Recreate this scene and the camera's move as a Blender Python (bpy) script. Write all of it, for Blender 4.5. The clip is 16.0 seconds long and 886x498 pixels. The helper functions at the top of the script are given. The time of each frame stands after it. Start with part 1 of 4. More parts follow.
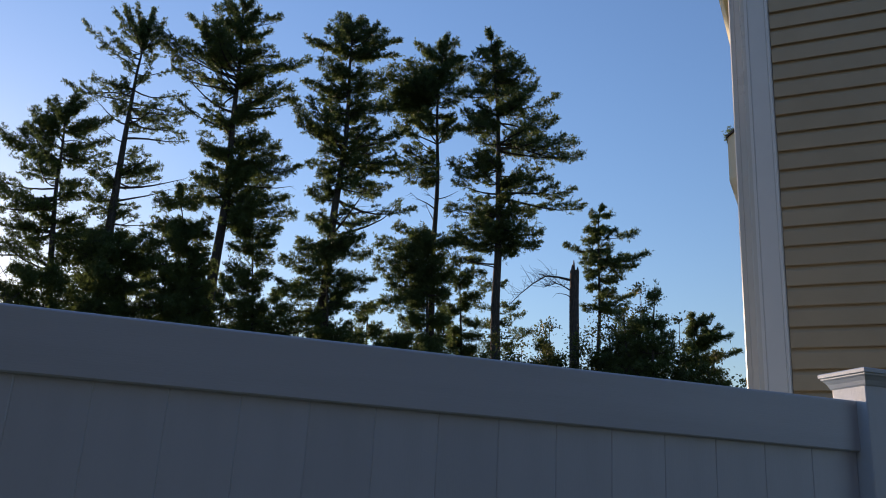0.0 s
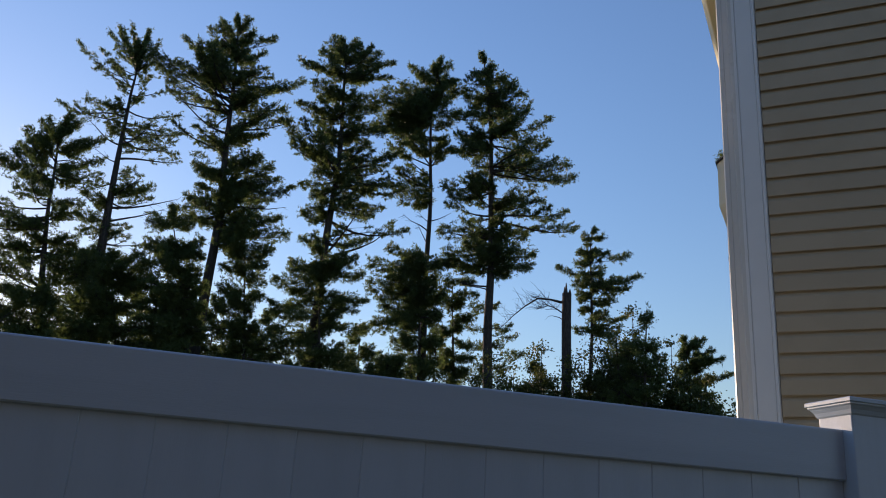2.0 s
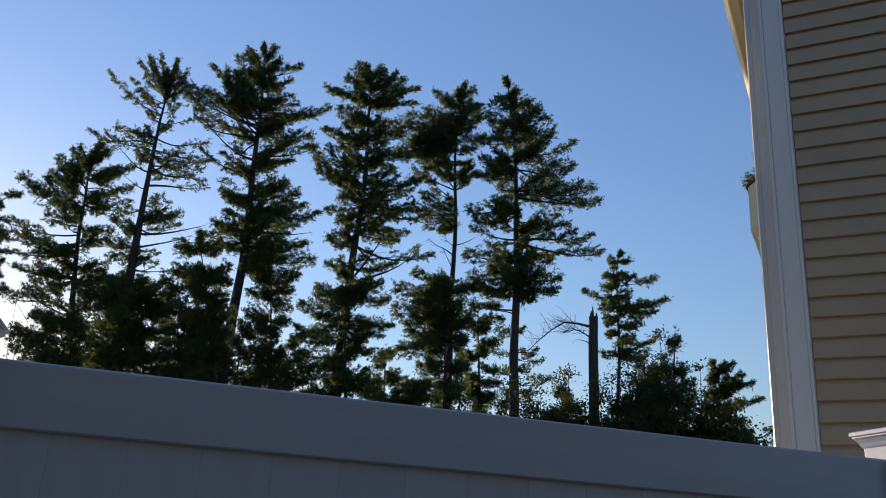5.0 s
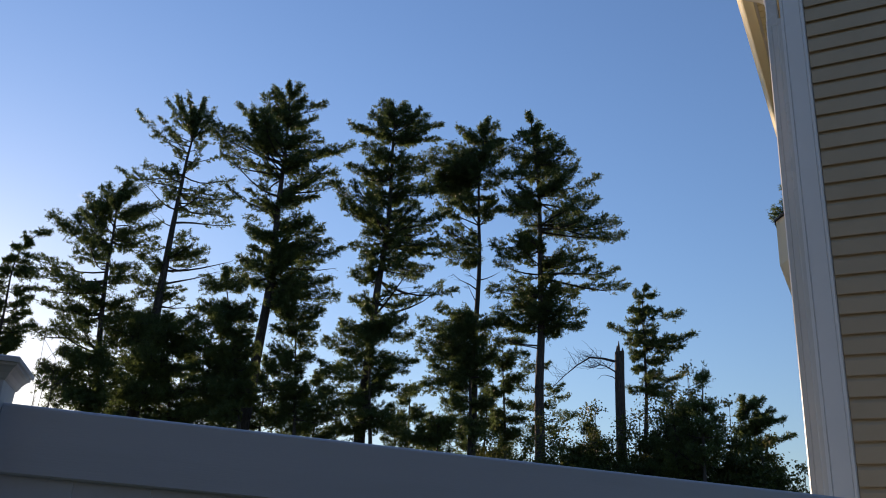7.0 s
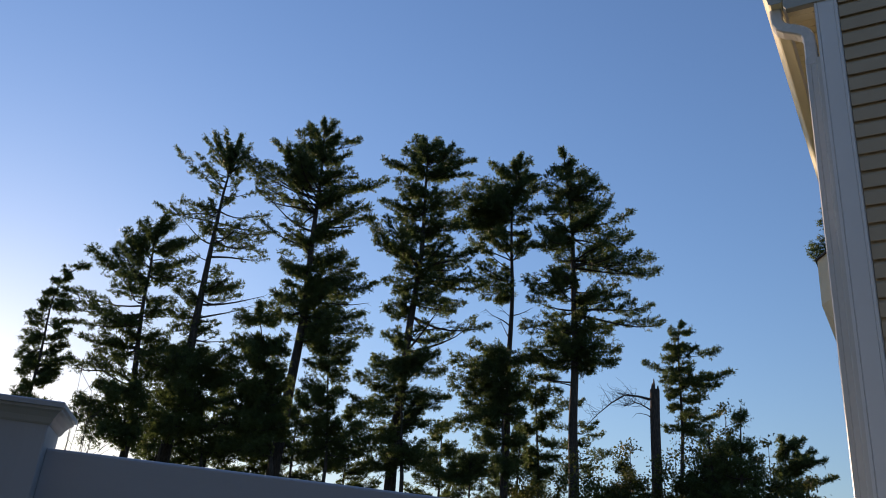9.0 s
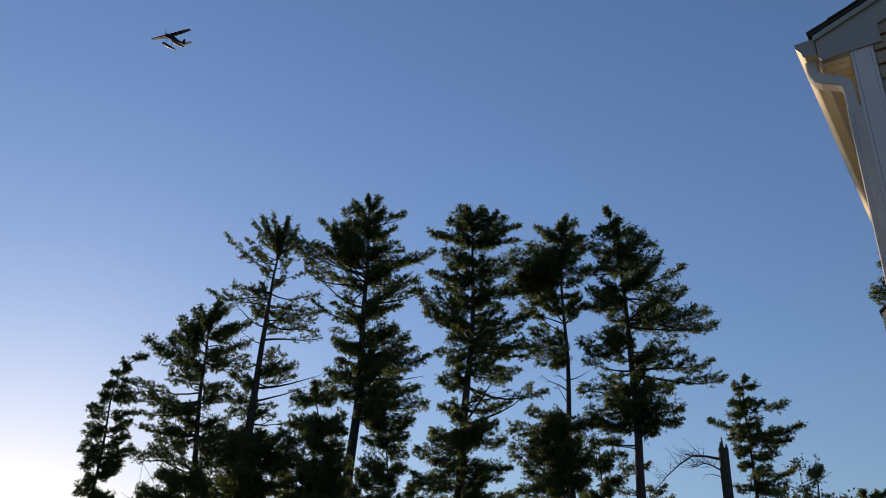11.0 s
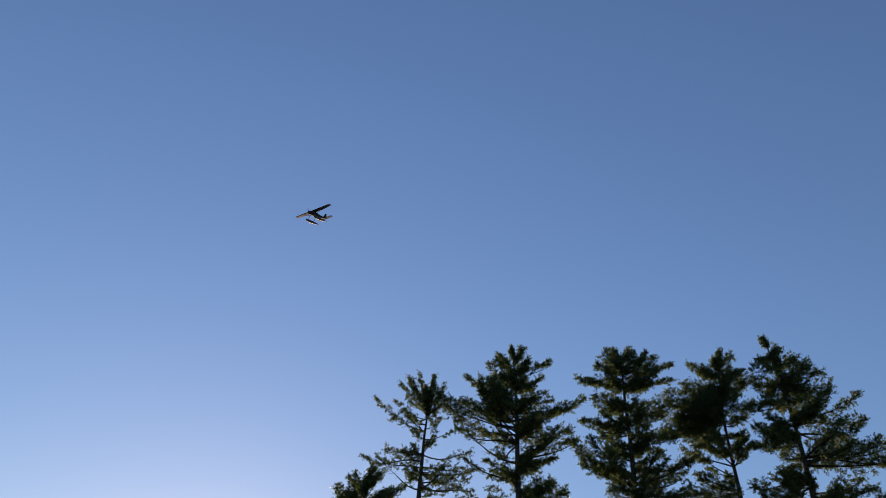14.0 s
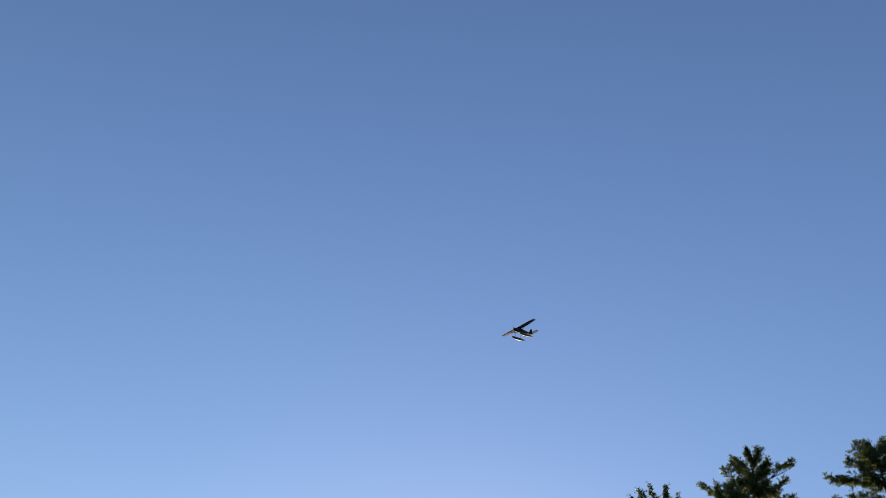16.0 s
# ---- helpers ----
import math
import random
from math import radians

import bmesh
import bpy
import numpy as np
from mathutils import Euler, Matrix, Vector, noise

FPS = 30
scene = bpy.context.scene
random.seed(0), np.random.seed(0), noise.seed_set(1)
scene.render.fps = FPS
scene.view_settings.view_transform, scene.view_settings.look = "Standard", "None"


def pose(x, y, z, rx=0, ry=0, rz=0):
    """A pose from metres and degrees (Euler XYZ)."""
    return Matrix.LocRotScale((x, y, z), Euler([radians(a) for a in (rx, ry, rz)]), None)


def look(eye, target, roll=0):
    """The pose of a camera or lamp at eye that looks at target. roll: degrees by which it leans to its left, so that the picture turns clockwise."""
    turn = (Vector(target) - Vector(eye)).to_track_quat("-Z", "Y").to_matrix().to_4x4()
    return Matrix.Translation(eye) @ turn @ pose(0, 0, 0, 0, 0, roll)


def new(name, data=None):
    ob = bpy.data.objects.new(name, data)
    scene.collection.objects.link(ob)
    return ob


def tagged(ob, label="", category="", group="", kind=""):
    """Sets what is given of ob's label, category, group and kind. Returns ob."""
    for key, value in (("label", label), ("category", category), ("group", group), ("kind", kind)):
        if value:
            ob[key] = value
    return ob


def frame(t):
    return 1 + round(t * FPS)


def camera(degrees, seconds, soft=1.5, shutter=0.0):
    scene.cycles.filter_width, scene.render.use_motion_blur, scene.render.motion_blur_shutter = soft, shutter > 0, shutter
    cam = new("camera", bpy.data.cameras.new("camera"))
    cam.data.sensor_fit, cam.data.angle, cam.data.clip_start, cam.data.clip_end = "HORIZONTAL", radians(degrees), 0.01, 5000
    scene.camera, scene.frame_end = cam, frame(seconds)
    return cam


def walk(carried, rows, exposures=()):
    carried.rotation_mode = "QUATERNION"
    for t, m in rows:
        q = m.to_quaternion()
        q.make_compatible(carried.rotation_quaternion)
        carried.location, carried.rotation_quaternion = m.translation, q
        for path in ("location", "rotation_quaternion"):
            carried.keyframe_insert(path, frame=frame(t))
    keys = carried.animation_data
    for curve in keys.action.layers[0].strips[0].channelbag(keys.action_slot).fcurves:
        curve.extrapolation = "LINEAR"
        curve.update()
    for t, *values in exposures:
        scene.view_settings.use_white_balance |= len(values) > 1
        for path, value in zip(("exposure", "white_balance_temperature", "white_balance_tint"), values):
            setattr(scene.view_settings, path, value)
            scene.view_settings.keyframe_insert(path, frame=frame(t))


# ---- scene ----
LENS = 55.0
cam = camera(LENS, 16.0, soft=1.0)
# seconds, place of the eye, yaw, pitch and roll in degrees
WALK = [
    (0, -1.835, -1.906, 1.470, -18.54, 17.17, -3.18),
    (0.5, -1.833, -1.909, 1.475, -18.33, 17.39, -3.00),
    (1, -1.833, -1.914, 1.477, -18.29, 17.46, -2.77),
    (1.5, -1.829, -1.917, 1.479, -18.71, 17.90, -2.96),
    (2, -1.831, -1.926, 1.483, -19.09, 18.65, -3.31),
    (2.5, -1.831, -1.933, 1.485, -19.19, 18.89, -3.56),
    (3, -1.840, -1.930, 1.481, -18.81, 18.66, -3.70),
    (3.5, -1.848, -1.928, 1.482, -18.41, 18.90, -3.69),
    (6, -1.881, -1.926, 1.501, -16.73, 21.27, -3.68),
    (6.5, -1.881, -1.919, 1.507, -16.29, 21.89, -3.82),
    (7, -1.875, -1.910, 1.518, -15.80, 22.38, -3.81),
    (7.5, -1.883, -1.910, 1.522, -15.55, 22.94, -4.28),
    (8, -1.892, -1.909, 1.527, -15.29, 23.54, -4.90),
    (8.5, -1.902, -1.906, 1.532, -14.72, 23.97, -5.10),
    (11, -1.869, -1.883, 1.642, -9.18, 28.81, -2.90),
    (11.5, -1.871, -1.877, 1.662, -7.83, 30.03, -2.79),
    (12, -1.874, -1.875, 1.679, -6.33, 31.28, -2.58),
    (12.5, -1.879, -1.873, 1.693, -4.71, 32.84, -2.45),
    (13, -1.885, -1.876, 1.713, -2.94, 34.68, -2.72),
    (13.5, -1.887, -1.866, 1.726, -0.79, 36.50, -3.15),
    (14, -1.887, -1.851, 1.737, 1.62, 38.25, -3.68),
    (14.5, -1.886, -1.839, 1.745, 4.77, 39.79, -3.74),
    (15, -1.886, -1.832, 1.749, 8.68, 41.51, -4.02),
    (15.5, -1.886, -1.830, 1.750, 13.03, 43.40, -4.95),
    (16, -1.886, -1.828, 1.751, 16.55, 44.44, -7.29),
]
walk(cam, [(t, pose(x, y, z, 90 + pitch, roll, yaw)) for t, x, y, z, yaw, pitch, roll in WALK],
     exposures=[(0.0, 0.43, 6650, 32), (8.5, 0.33, 6650, 32), (11.0, -0.03, 6650, 33), (12.5, -0.06, 6650, 33), (14.0, 0.06, 6750, 33), (16.0, 0.36, 6900, 32)])

# ---- world and sun: clear late afternoon, the sun low behind the pines ----
SUN_AZ, SUN_EL = radians(17.0), radians(9.2)      # azimuth from +y towards -x
world = bpy.data.worlds.new("sky")
scene.world = world
world.use_nodes = True
wn = world.node_tree
wn.nodes.clear()
sky = wn.nodes.new("ShaderNodeTexSky")
sky.sky_type = "NISHITA"
sky.sun_disc = False
sky.sun_elevation = SUN_EL
sky.sun_rotation = -SUN_AZ
sky.altitude = 100
sky.air_density = 1.6
sky.dust_density = 0.31
sky.ozone_density = 5.0
back = wn.nodes.new("ShaderNodeBackground")
back.inputs["Strength"].default_value = 0.175
wout = wn.nodes.new("ShaderNodeOutputWorld")
wn.links.new(sky.outputs["Color"], back.inputs["Color"])
wn.links.new(back.outputs["Background"], wout.inputs["Surface"])

sun = new("sun", bpy.data.lights.new("sun", "SUN"))
sun.data.energy = 5.0
sun.data.angle = radians(0.53)
sun.data.color = (1.0, 0.82, 0.54)
sun_way = Vector((-math.sin(SUN_AZ) * math.cos(SUN_EL), math.cos(SUN_AZ) * math.cos(SUN_EL), math.sin(SUN_EL)))
sun.matrix_world = look(sun_way * 50, (0, 0, 0))


# ---- materials ----
def material(name, rough=0.6, metal=0.0):
    m = bpy.data.materials.new(name)
    m.use_nodes = True
    b = m.node_tree.nodes["Principled BSDF"]
    b.inputs["Roughness"].default_value = rough
    b.inputs["Metallic"].default_value = metal
    return m, m.node_tree, b


def node(t, kind, **values):
    n = t.nodes.new(kind)
    for key, value in values.items():
        n.inputs[key].default_value = value
    return n


def ramp(t, fac, stops):
    r = t.nodes.new("ShaderNodeValToRGB")
    r.color_ramp.elements[0].position, r.color_ramp.elements[0].color = stops[0][0], (*stops[0][1], 1)
    r.color_ramp.elements[1].position, r.color_ramp.elements[1].color = stops[-1][0], (*stops[-1][1], 1)
    for p, c in stops[1:-1]:
        r.color_ramp.elements.new(p).color = (*c, 1)
    t.links.new(fac, r.inputs["Fac"])
    return r.outputs["Color"]


def blend(t, fac, a, b):
    n = t.nodes.new("ShaderNodeMix")
    n.data_type = "RGBA"
    for value, socket in ((fac, n.inputs[0]), (a, n.inputs[6]), (b, n.inputs[7])):
        if isinstance(value, (int, float)):
            socket.default_value = value
        elif isinstance(value, tuple):
            socket.default_value = (*value, 1)
        else:
            t.links.new(value, socket)
    return n.outputs[2]


def relief(t, b, height, strength, distance):
    n = t.nodes.new("ShaderNodeBump")
    n.inputs["Strength"].default_value = strength
    n.inputs["Distance"].default_value = distance
    t.links.new(height, n.inputs["Height"])
    t.links.new(n.outputs["Normal"], b.inputs["Normal"])


def mapped(t, scale):
    c = t.nodes.new("ShaderNodeTexCoord")
    m = t.nodes.new("ShaderNodeMapping")
    m.inputs["Scale"].default_value = scale
    t.links.new(c.outputs["Object"], m.inputs["Vector"])
    return m.outputs["Vector"]


def painted(name, colour, rough, grain=(2, 2, 30), dirt=0.25, dark=(0.55, 0.55, 0.55), fine=0.15, streak=(1, 1, 1), specks=0.0):
    """Vinyl, paint or coated metal: a plain colour with faint embossed grain, smudges and dust."""
    m, t, b = material(name, rough)
    g = node(t, "ShaderNodeTexNoise", Scale=6.0, Detail=5.0, Roughness=0.6)
    t.links.new(mapped(t, grain), g.inputs["Vector"])
    s = node(t, "ShaderNodeTexNoise", Scale=2.3, Detail=8.0, Roughness=0.65)
    t.links.new(mapped(t, streak), s.inputs["Vector"])
    shade = tuple(c * d for c, d in zip(colour, dark))
    smudge = ramp(t, s.outputs["Fac"], [(0.45, (0, 0, 0)), (0.75, (1, 1, 1))])
    mask = t.nodes.new("ShaderNodeMath")
    mask.operation = "MULTIPLY"
    mask.inputs[1].default_value = dirt
    t.links.new(smudge, mask.inputs[0])
    info = t.nodes.new("ShaderNodeObjectInfo")
    piece = ramp(t, info.outputs["Random"], [(0.0, tuple(c * 0.93 for c in colour)), (1.0, colour)])
    colour_now = blend(t, mask.outputs[0], piece, shade)
    if specks:
        v = node(t, "ShaderNodeTexVoronoi", Scale=5.0, Randomness=1.0)
        t.links.new(mapped(t, (1, 1, 1)), v.inputs["Vector"])
        colour_now = blend(t, ramp(t, v.outputs["Distance"], [(0.008, (specks,) * 3), (0.016, (0, 0, 0))]), colour_now, (0.06, 0.05, 0.045))
    t.links.new(colour_now, b.inputs["Base Color"])
    t.links.new(ramp(t, s.outputs["Fac"], [(0.3, (rough - 0.08,) * 3), (0.7, (rough + 0.1,) * 3)]), b.inputs["Roughness"])
    relief(t, b, g.outputs["Fac"], fine, 0.002)
    return m


def bark(name, low, high):
    m, t, b = material(name, 0.9)
    v = node(t, "ShaderNodeTexVoronoi", Scale=9.0)
    t.links.new(mapped(t, (2.2, 2.2, 0.5)), v.inputs["Vector"])
    n = node(t, "ShaderNodeTexNoise", Scale=5.0, Detail=8.0, Roughness=0.7)
    t.links.new(mapped(t, (1, 1, 0.4)), n.inputs["Vector"])
    c = ramp(t, n.outputs["Fac"], [(0.3, low), (0.7, high)])
    t.links.new(blend(t, v.outputs["Distance"], tuple(x * 0.45 for x in low), c), b.inputs["Base Color"])
    relief(t, b, v.outputs["Distance"], 0.8, 0.03)
    return m


def foliage(name, dark, mid, light, through_light, share):
    """Needles or leaves: a hue of its own for every blade, some light passing through."""
    m, t, b = material(name, 0.5)
    geo = t.nodes.new("ShaderNodeNewGeometry")
    n = node(t, "ShaderNodeTexNoise", Scale=0.55, Detail=3.0)
    t.links.new(mapped(t, (1, 1, 1)), n.inputs["Vector"])
    blade = ramp(t, geo.outputs["Random Per Island"], [(0.0, dark), (0.6, mid), (1.0, light)])
    patch = ramp(t, n.outputs["Fac"], [(0.35, dark), (0.7, light)])
    colour = blend(t, 0.4, blade, patch)
    t.links.new(colour, b.inputs["Base Color"])
    b.inputs["Specular IOR Level"].default_value = 0.22
    thin = t.nodes.new("ShaderNodeBsdfTranslucent")
    thin.inputs["Color"].default_value = (*through_light, 1)
    mix = t.nodes.new("ShaderNodeMixShader")
    mix.inputs["Fac"].default_value = share
    out = t.nodes["Material Output"]
    t.links.new(b.outputs["BSDF"], mix.inputs[1])
    t.links.new(thin.outputs["BSDF"], mix.inputs[2])
    t.links.new(mix.outputs["Shader"], out.inputs["Surface"])
    return m


# white vinyl with the blue shade of the fence front in its base colour
VINYL = painted("shaded_white_vinyl", (0.43, 0.525, 0.635), 0.42, (60, 60, 3), 0.40, (0.70, 0.70, 0.69), 0.22, (3, 3, 0.5), 0.8)
RAIL_VINYL = painted("shaded_white_vinyl_rail", (0.43, 0.525, 0.635), 0.42, (3, 60, 60), 0.40, (0.70, 0.70, 0.69), 0.22, (0.35, 3, 4), 0.8)
SIDING = painted("tan_siding", (0.43, 0.335, 0.22), 0.55, (2, 60, 60), 0.35, (0.72, 0.70, 0.68), 0.35)
TRIM = painted("white_trim", (0.74, 0.73, 0.72), 0.45, (40, 40, 2), 0.2, (0.75, 0.73, 0.70))
ALUMINIUM = painted("white_aluminium", (0.62, 0.61, 0.58), 0.3, (4, 4, 4), 0.25, (0.7, 0.68, 0.62), 0.05)
# cream with the golden bounce of the sun mixed into the colour
SOFFIT = painted("sunlit_cream_aluminium", (0.92, 0.85, 0.60), 0.35, (4, 4, 4), 0.2, (0.8, 0.76, 0.66), 0.05)
# tan lightened in place of direct sun on the bay
BAY = painted("sunlit_tan_bay_panel", (0.62, 0.54, 0.38), 0.6, (2, 60, 60), 0.3, (0.75, 0.73, 0.70), 0.2)
# grey that carries the shade on the rake boards and gutter end
SHADED_TRIM = painted("shaded_trim_aluminium", (0.40, 0.395, 0.35), 0.4, (4, 4, 4), 0.25, (0.7, 0.68, 0.62), 0.05)
SHINGLE = painted("asphalt_shingle", (0.055, 0.052, 0.05), 0.9, (30, 30, 30), 0.5, (0.6, 0.6, 0.6), 0.8)
BARK = bark("pine_bark", (0.028, 0.024, 0.021), (0.075, 0.064, 0.057))
DEAD = bark("dead_bark", (0.032, 0.026, 0.023), (0.085, 0.070, 0.062))
NEEDLE = foliage("pine_needles", (0.014, 0.028, 0.016), (0.033, 0.058, 0.022), (0.090, 0.112, 0.034), (0.17, 0.25, 0.075), 0.34)
LEAF = foliage("broad_leaves", (0.010, 0.022, 0.010), (0.022, 0.042, 0.014), (0.07, 0.09, 0.024), (0.20, 0.23, 0.045), 0.20)
# near-black blue for the unseen block, so it bounces little warm light
BLOCKER_DARK = painted("dark_blocker", (0.022, 0.028, 0.038), 0.85, (30, 30, 2), 0.4, (0.6, 0.6, 0.6), 0.5)
# near-black colours put the backlit silhouette into the aircraft's surfaces
WING = painted("aircraft_silhouette", (0.012, 0.015, 0.02), 0.8, (1, 1, 1), 0.2, (0.6, 0.6, 0.6), 0.0)
FLOAT = painted("float_silhouette", (0.07, 0.07, 0.075), 0.6, (1, 1, 1), 0.2, (0.7, 0.7, 0.7), 0.0)

GRASS, gt_, gb_ = material("lawn_and_woodland_floor", 0.95)
gn_ = node(gt_, "ShaderNodeTexNoise", Scale=0.35, Detail=9.0, Roughness=0.7)
gt_.links.new(mapped(gt_, (1, 1, 1)), gn_.inputs["Vector"])
gf_ = node(gt_, "ShaderNodeTexNoise", Scale=45.0, Detail=4.0)
gt_.links.new(mapped(gt_, (1, 1, 1)), gf_.inputs["Vector"])
gt_.links.new(blend(gt_, gf_.outputs["Fac"], ramp(gt_, gn_.outputs["Fac"], [(0.35, (0.035, 0.055, 0.016)), (0.65, (0.085, 0.095, 0.03))]), (0.05, 0.06, 0.022)), gb_.inputs["Base Color"])
relief(gt_, gb_, gf_.outputs["Fac"], 0.7, 0.03)


# ---- builders ----
def link_mesh(name, bm, mat, parent=None, label="", smooth=False):
    me = bpy.data.meshes.new(name)
    bm.normal_update()
    bm.to_mesh(me)
    bm.free()
    if smooth:
        me.shade_smooth()
    me.materials.append(mat)
    ob = new(name, me)
    if parent is not None:
        ob.parent = parent
    if label:
        tagged(ob, label)
    return ob


def part(name, bm, mat, parent, label="", smooth=False):
    return link_mesh(name, bm, mat, parent, label, smooth)


def thing(name, m, label, category, group="", kind=""):
    ob = new(name)
    ob.empty_display_size = 0.2
    ob.matrix_world = m
    return tagged(ob, label, category, group, kind)


def box(x0, x1, y0, y1, z0, z1, bevel=0.0, bm=None):
    bm = bm or bmesh.new()
    v = [bm.verts.new((x, y, z)) for x in (x0, x1) for y in (y0, y1) for z in (z0, z1)]
    fs = [bm.faces.new([v[i] for i in q]) for q in ((0, 1, 3, 2), (4, 6, 7, 5), (0, 4, 5, 1), (2, 3, 7, 6), (0, 2, 6, 4), (1, 5, 7, 3))]
    if bevel:
        es = {e for f in fs for e in f.edges}
        bmesh.ops.bevel(bm, geom=list(es), offset=bevel, segments=2, affect="EDGES", profile=0.5)
    return bm


def prism(outline, axis, a, b, bm=None):
    """An outline of (u, v) drawn out along an axis: x takes (y, z), y takes (x, z), z takes (x, y)."""
    bm = bm or bmesh.new()
    put = {"x": lambda s, u, v: (s, u, v), "y": lambda s, u, v: (u, s, v), "z": lambda s, u, v: (u, v, s)}[axis]
    ends = [[bm.verts.new(put(s, u, v)) for u, v in outline] for s in (a, b)]
    n = len(outline)
    for i in range(n):
        bm.faces.new((ends[0][i], ends[0][(i + 1) % n], ends[1][(i + 1) % n], ends[1][i]))
    bm.faces.new(ends[0][::-1])
    bm.faces.new(ends[1])
    bmesh.ops.recalc_face_normals(bm, faces=bm.faces[:])
    return bm


def tube(points, radii, sides=6, bm=None, flat=1.0):
    """A tapered round tube along a line of points."""
    bm = bm or bmesh.new()
    rings = []
    for i, p in enumerate(points):
        p = Vector(p)
        d = (Vector(points[min(i + 1, len(points) - 1)]) - Vector(points[max(i - 1, 0)])).normalized()
        u = d.cross(Vector((0.31, 0.95, 0.05))).normalized()
        w = d.cross(u)
        rings.append([bm.verts.new(p + (u * math.cos(a) + w * math.sin(a) * flat) * radii[i]) for a in (2 * math.pi * k / sides for k in range(sides))])
    for r, s in zip(rings, rings[1:]):
        for k in range(sides):
            bm.faces.new((r[k], r[(k + 1) % sides], s[(k + 1) % sides], s[k]))
    bm.faces.new(rings[0][::-1])
    bm.faces.new(rings[-1])
    return bm


def sheet_of_blades(name, tips, mat, parent, per=3):
    """One mesh of loose blades; tips has a row of per corners for each blade."""
    n = len(tips)
    me = bpy.data.meshes.new(name)
    me.vertices.add(n * per)
    me.vertices.foreach_set("co", tips.astype(np.float32).ravel())
    me.loops.add(n * per)
    me.loops.foreach_set("vertex_index", np.arange(n * per, dtype=np.int32))
    me.polygons.add(n)
    me.polygons.foreach_set("loop_start", np.arange(0, n * per, per, dtype=np.int32))
    me.update(calc_edges=True)
    me.materials.append(mat)
    ob = new(name, me)
    ob.parent = parent
    ob["kind"] = "stuff"
    return ob


def unit(v):
    return v / np.maximum(np.linalg.norm(v, axis=-1, keepdims=True), 1e-9)


def blades(rng, at, way, each, length, width, spread):
    """Needles that fan out from every place in at along way."""
    p = np.repeat(at, each, 0)
    d = unit(np.repeat(way, each, 0) * (1 - spread) + unit(rng.normal(size=p.shape)) * spread * 1.3)
    long = rng.uniform(0.65, 1.15, (len(p), 1)) * length
    side = unit(np.cross(d, unit(rng.normal(size=p.shape)))) * width * 0.5
    p = p + rng.normal(size=p.shape) * 0.02
    return np.stack([p - side, p + side, p + d * long], 1)


# ---- ground ----
def ground():
    bm = bmesh.new()
    rings = [0, 3, 8, 16, 30, 60, 150, 500, 2500]
    last = None
    for r in rings:
        ring = [bm.verts.new((r * math.cos(a), r * math.sin(a), (noise.noise((r * math.cos(a) * 0.1, r * math.sin(a) * 0.1, 0)) * 0.06 if r > 8 else 0)))
                for a in (2 * math.pi * k / 40 for k in range(40))] if r else [bm.verts.new((0, 0, 0))]
        if last:
            for k in range(40):
                if len(last) == 1:
                    bm.faces.new((last[0], ring[k], ring[(k + 1) % 40]))
                else:
                    bm.faces.new((last[k], ring[k], ring[(k + 1) % 40], last[(k + 1) % 40]))
        last = ring
    ob = link_mesh("ground", bm, GRASS)
    tagged(ob, "grassy ground running back under the pine trees", "ground", kind="structure")


ground()


# ---- the white vinyl privacy fence ----
PITCH, FIRST = 0.1516, -2.1257        # board spacing and first joint
LEFT_END = FIRST - PITCH - 0.014


def fence_post(x0, parent):
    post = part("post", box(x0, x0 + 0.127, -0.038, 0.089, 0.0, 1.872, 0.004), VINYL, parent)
    bm = bmesh.new()
    steps = [(0.001, 1.868), (0.004, 1.872), (0.008, 1.882), (0.015, 1.892), (0.020, 1.896), (0.020, 1.901), (0.025, 1.902), (0.025, 1.911), (0.022, 1.914), (0.000, 1.917), (-0.060, 1.919)]
    rings = []
    for o, z in steps:
        rings.append([bm.verts.new((x, y, z)) for x, y in ((x0 - o, -0.038 - o), (x0 + 0.127 + o, -0.038 - o), (x0 + 0.127 + o, 0.089 + o), (x0 - o, 0.089 + o))])
    for r, s in zip(rings, rings[1:]):
        for k in range(4):
            bm.faces.new((r[k], r[(k + 1) % 4], s[(k + 1) % 4], s[k]))
    bm.faces.new(rings[-1])
    bm.faces.new(rings[0][::-1])
    cap = part("post_cap", bm, VINYL, post, "stepped white vinyl post cap")
    return post


def fence():
    f = thing("fence", pose(0, 0, 0), "white vinyl privacy fence panel with stepped post caps", "fence")
    rail = [(0.0, 1.694), (0.004, 1.690), (0.047, 1.690), (0.051, 1.694), (0.051, 1.824), (0.049, 1.828), (0.045, 1.830), (0.006, 1.830), (0.002, 1.828), (0.0, 1.824)]
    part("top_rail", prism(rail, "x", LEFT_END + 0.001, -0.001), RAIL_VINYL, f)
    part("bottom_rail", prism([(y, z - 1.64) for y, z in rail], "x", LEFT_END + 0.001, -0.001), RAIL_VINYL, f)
    fence_post(0.0, f)
    fence_post(LEFT_END - 0.127, f)
    # tongue-and-groove boards with a small chamfer at each joint
    w = PITCH - 0.0003
    c = [(0.0, 0.037), (0.0, 0.0156), (0.0024, 0.014), (w - 0.0024, 0.014), (w, 0.0156), (w + 0.004, 0.022), (w + 0.004, 0.032), (w, 0.037)]
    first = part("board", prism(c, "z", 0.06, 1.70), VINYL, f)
    first.location.x = LEFT_END + 0.016
    for k in range(1, 15):
        ob = new("board", first.data)
        ob.parent = f
        ob.location.x = LEFT_END + 0.016 + k * PITCH


fence()


# ---- the house: tan clapboard gable end, white trim, gutter and downspout ----
HOUSE = pose(1.320, 1.797, 0, 0, 0, -43.0)
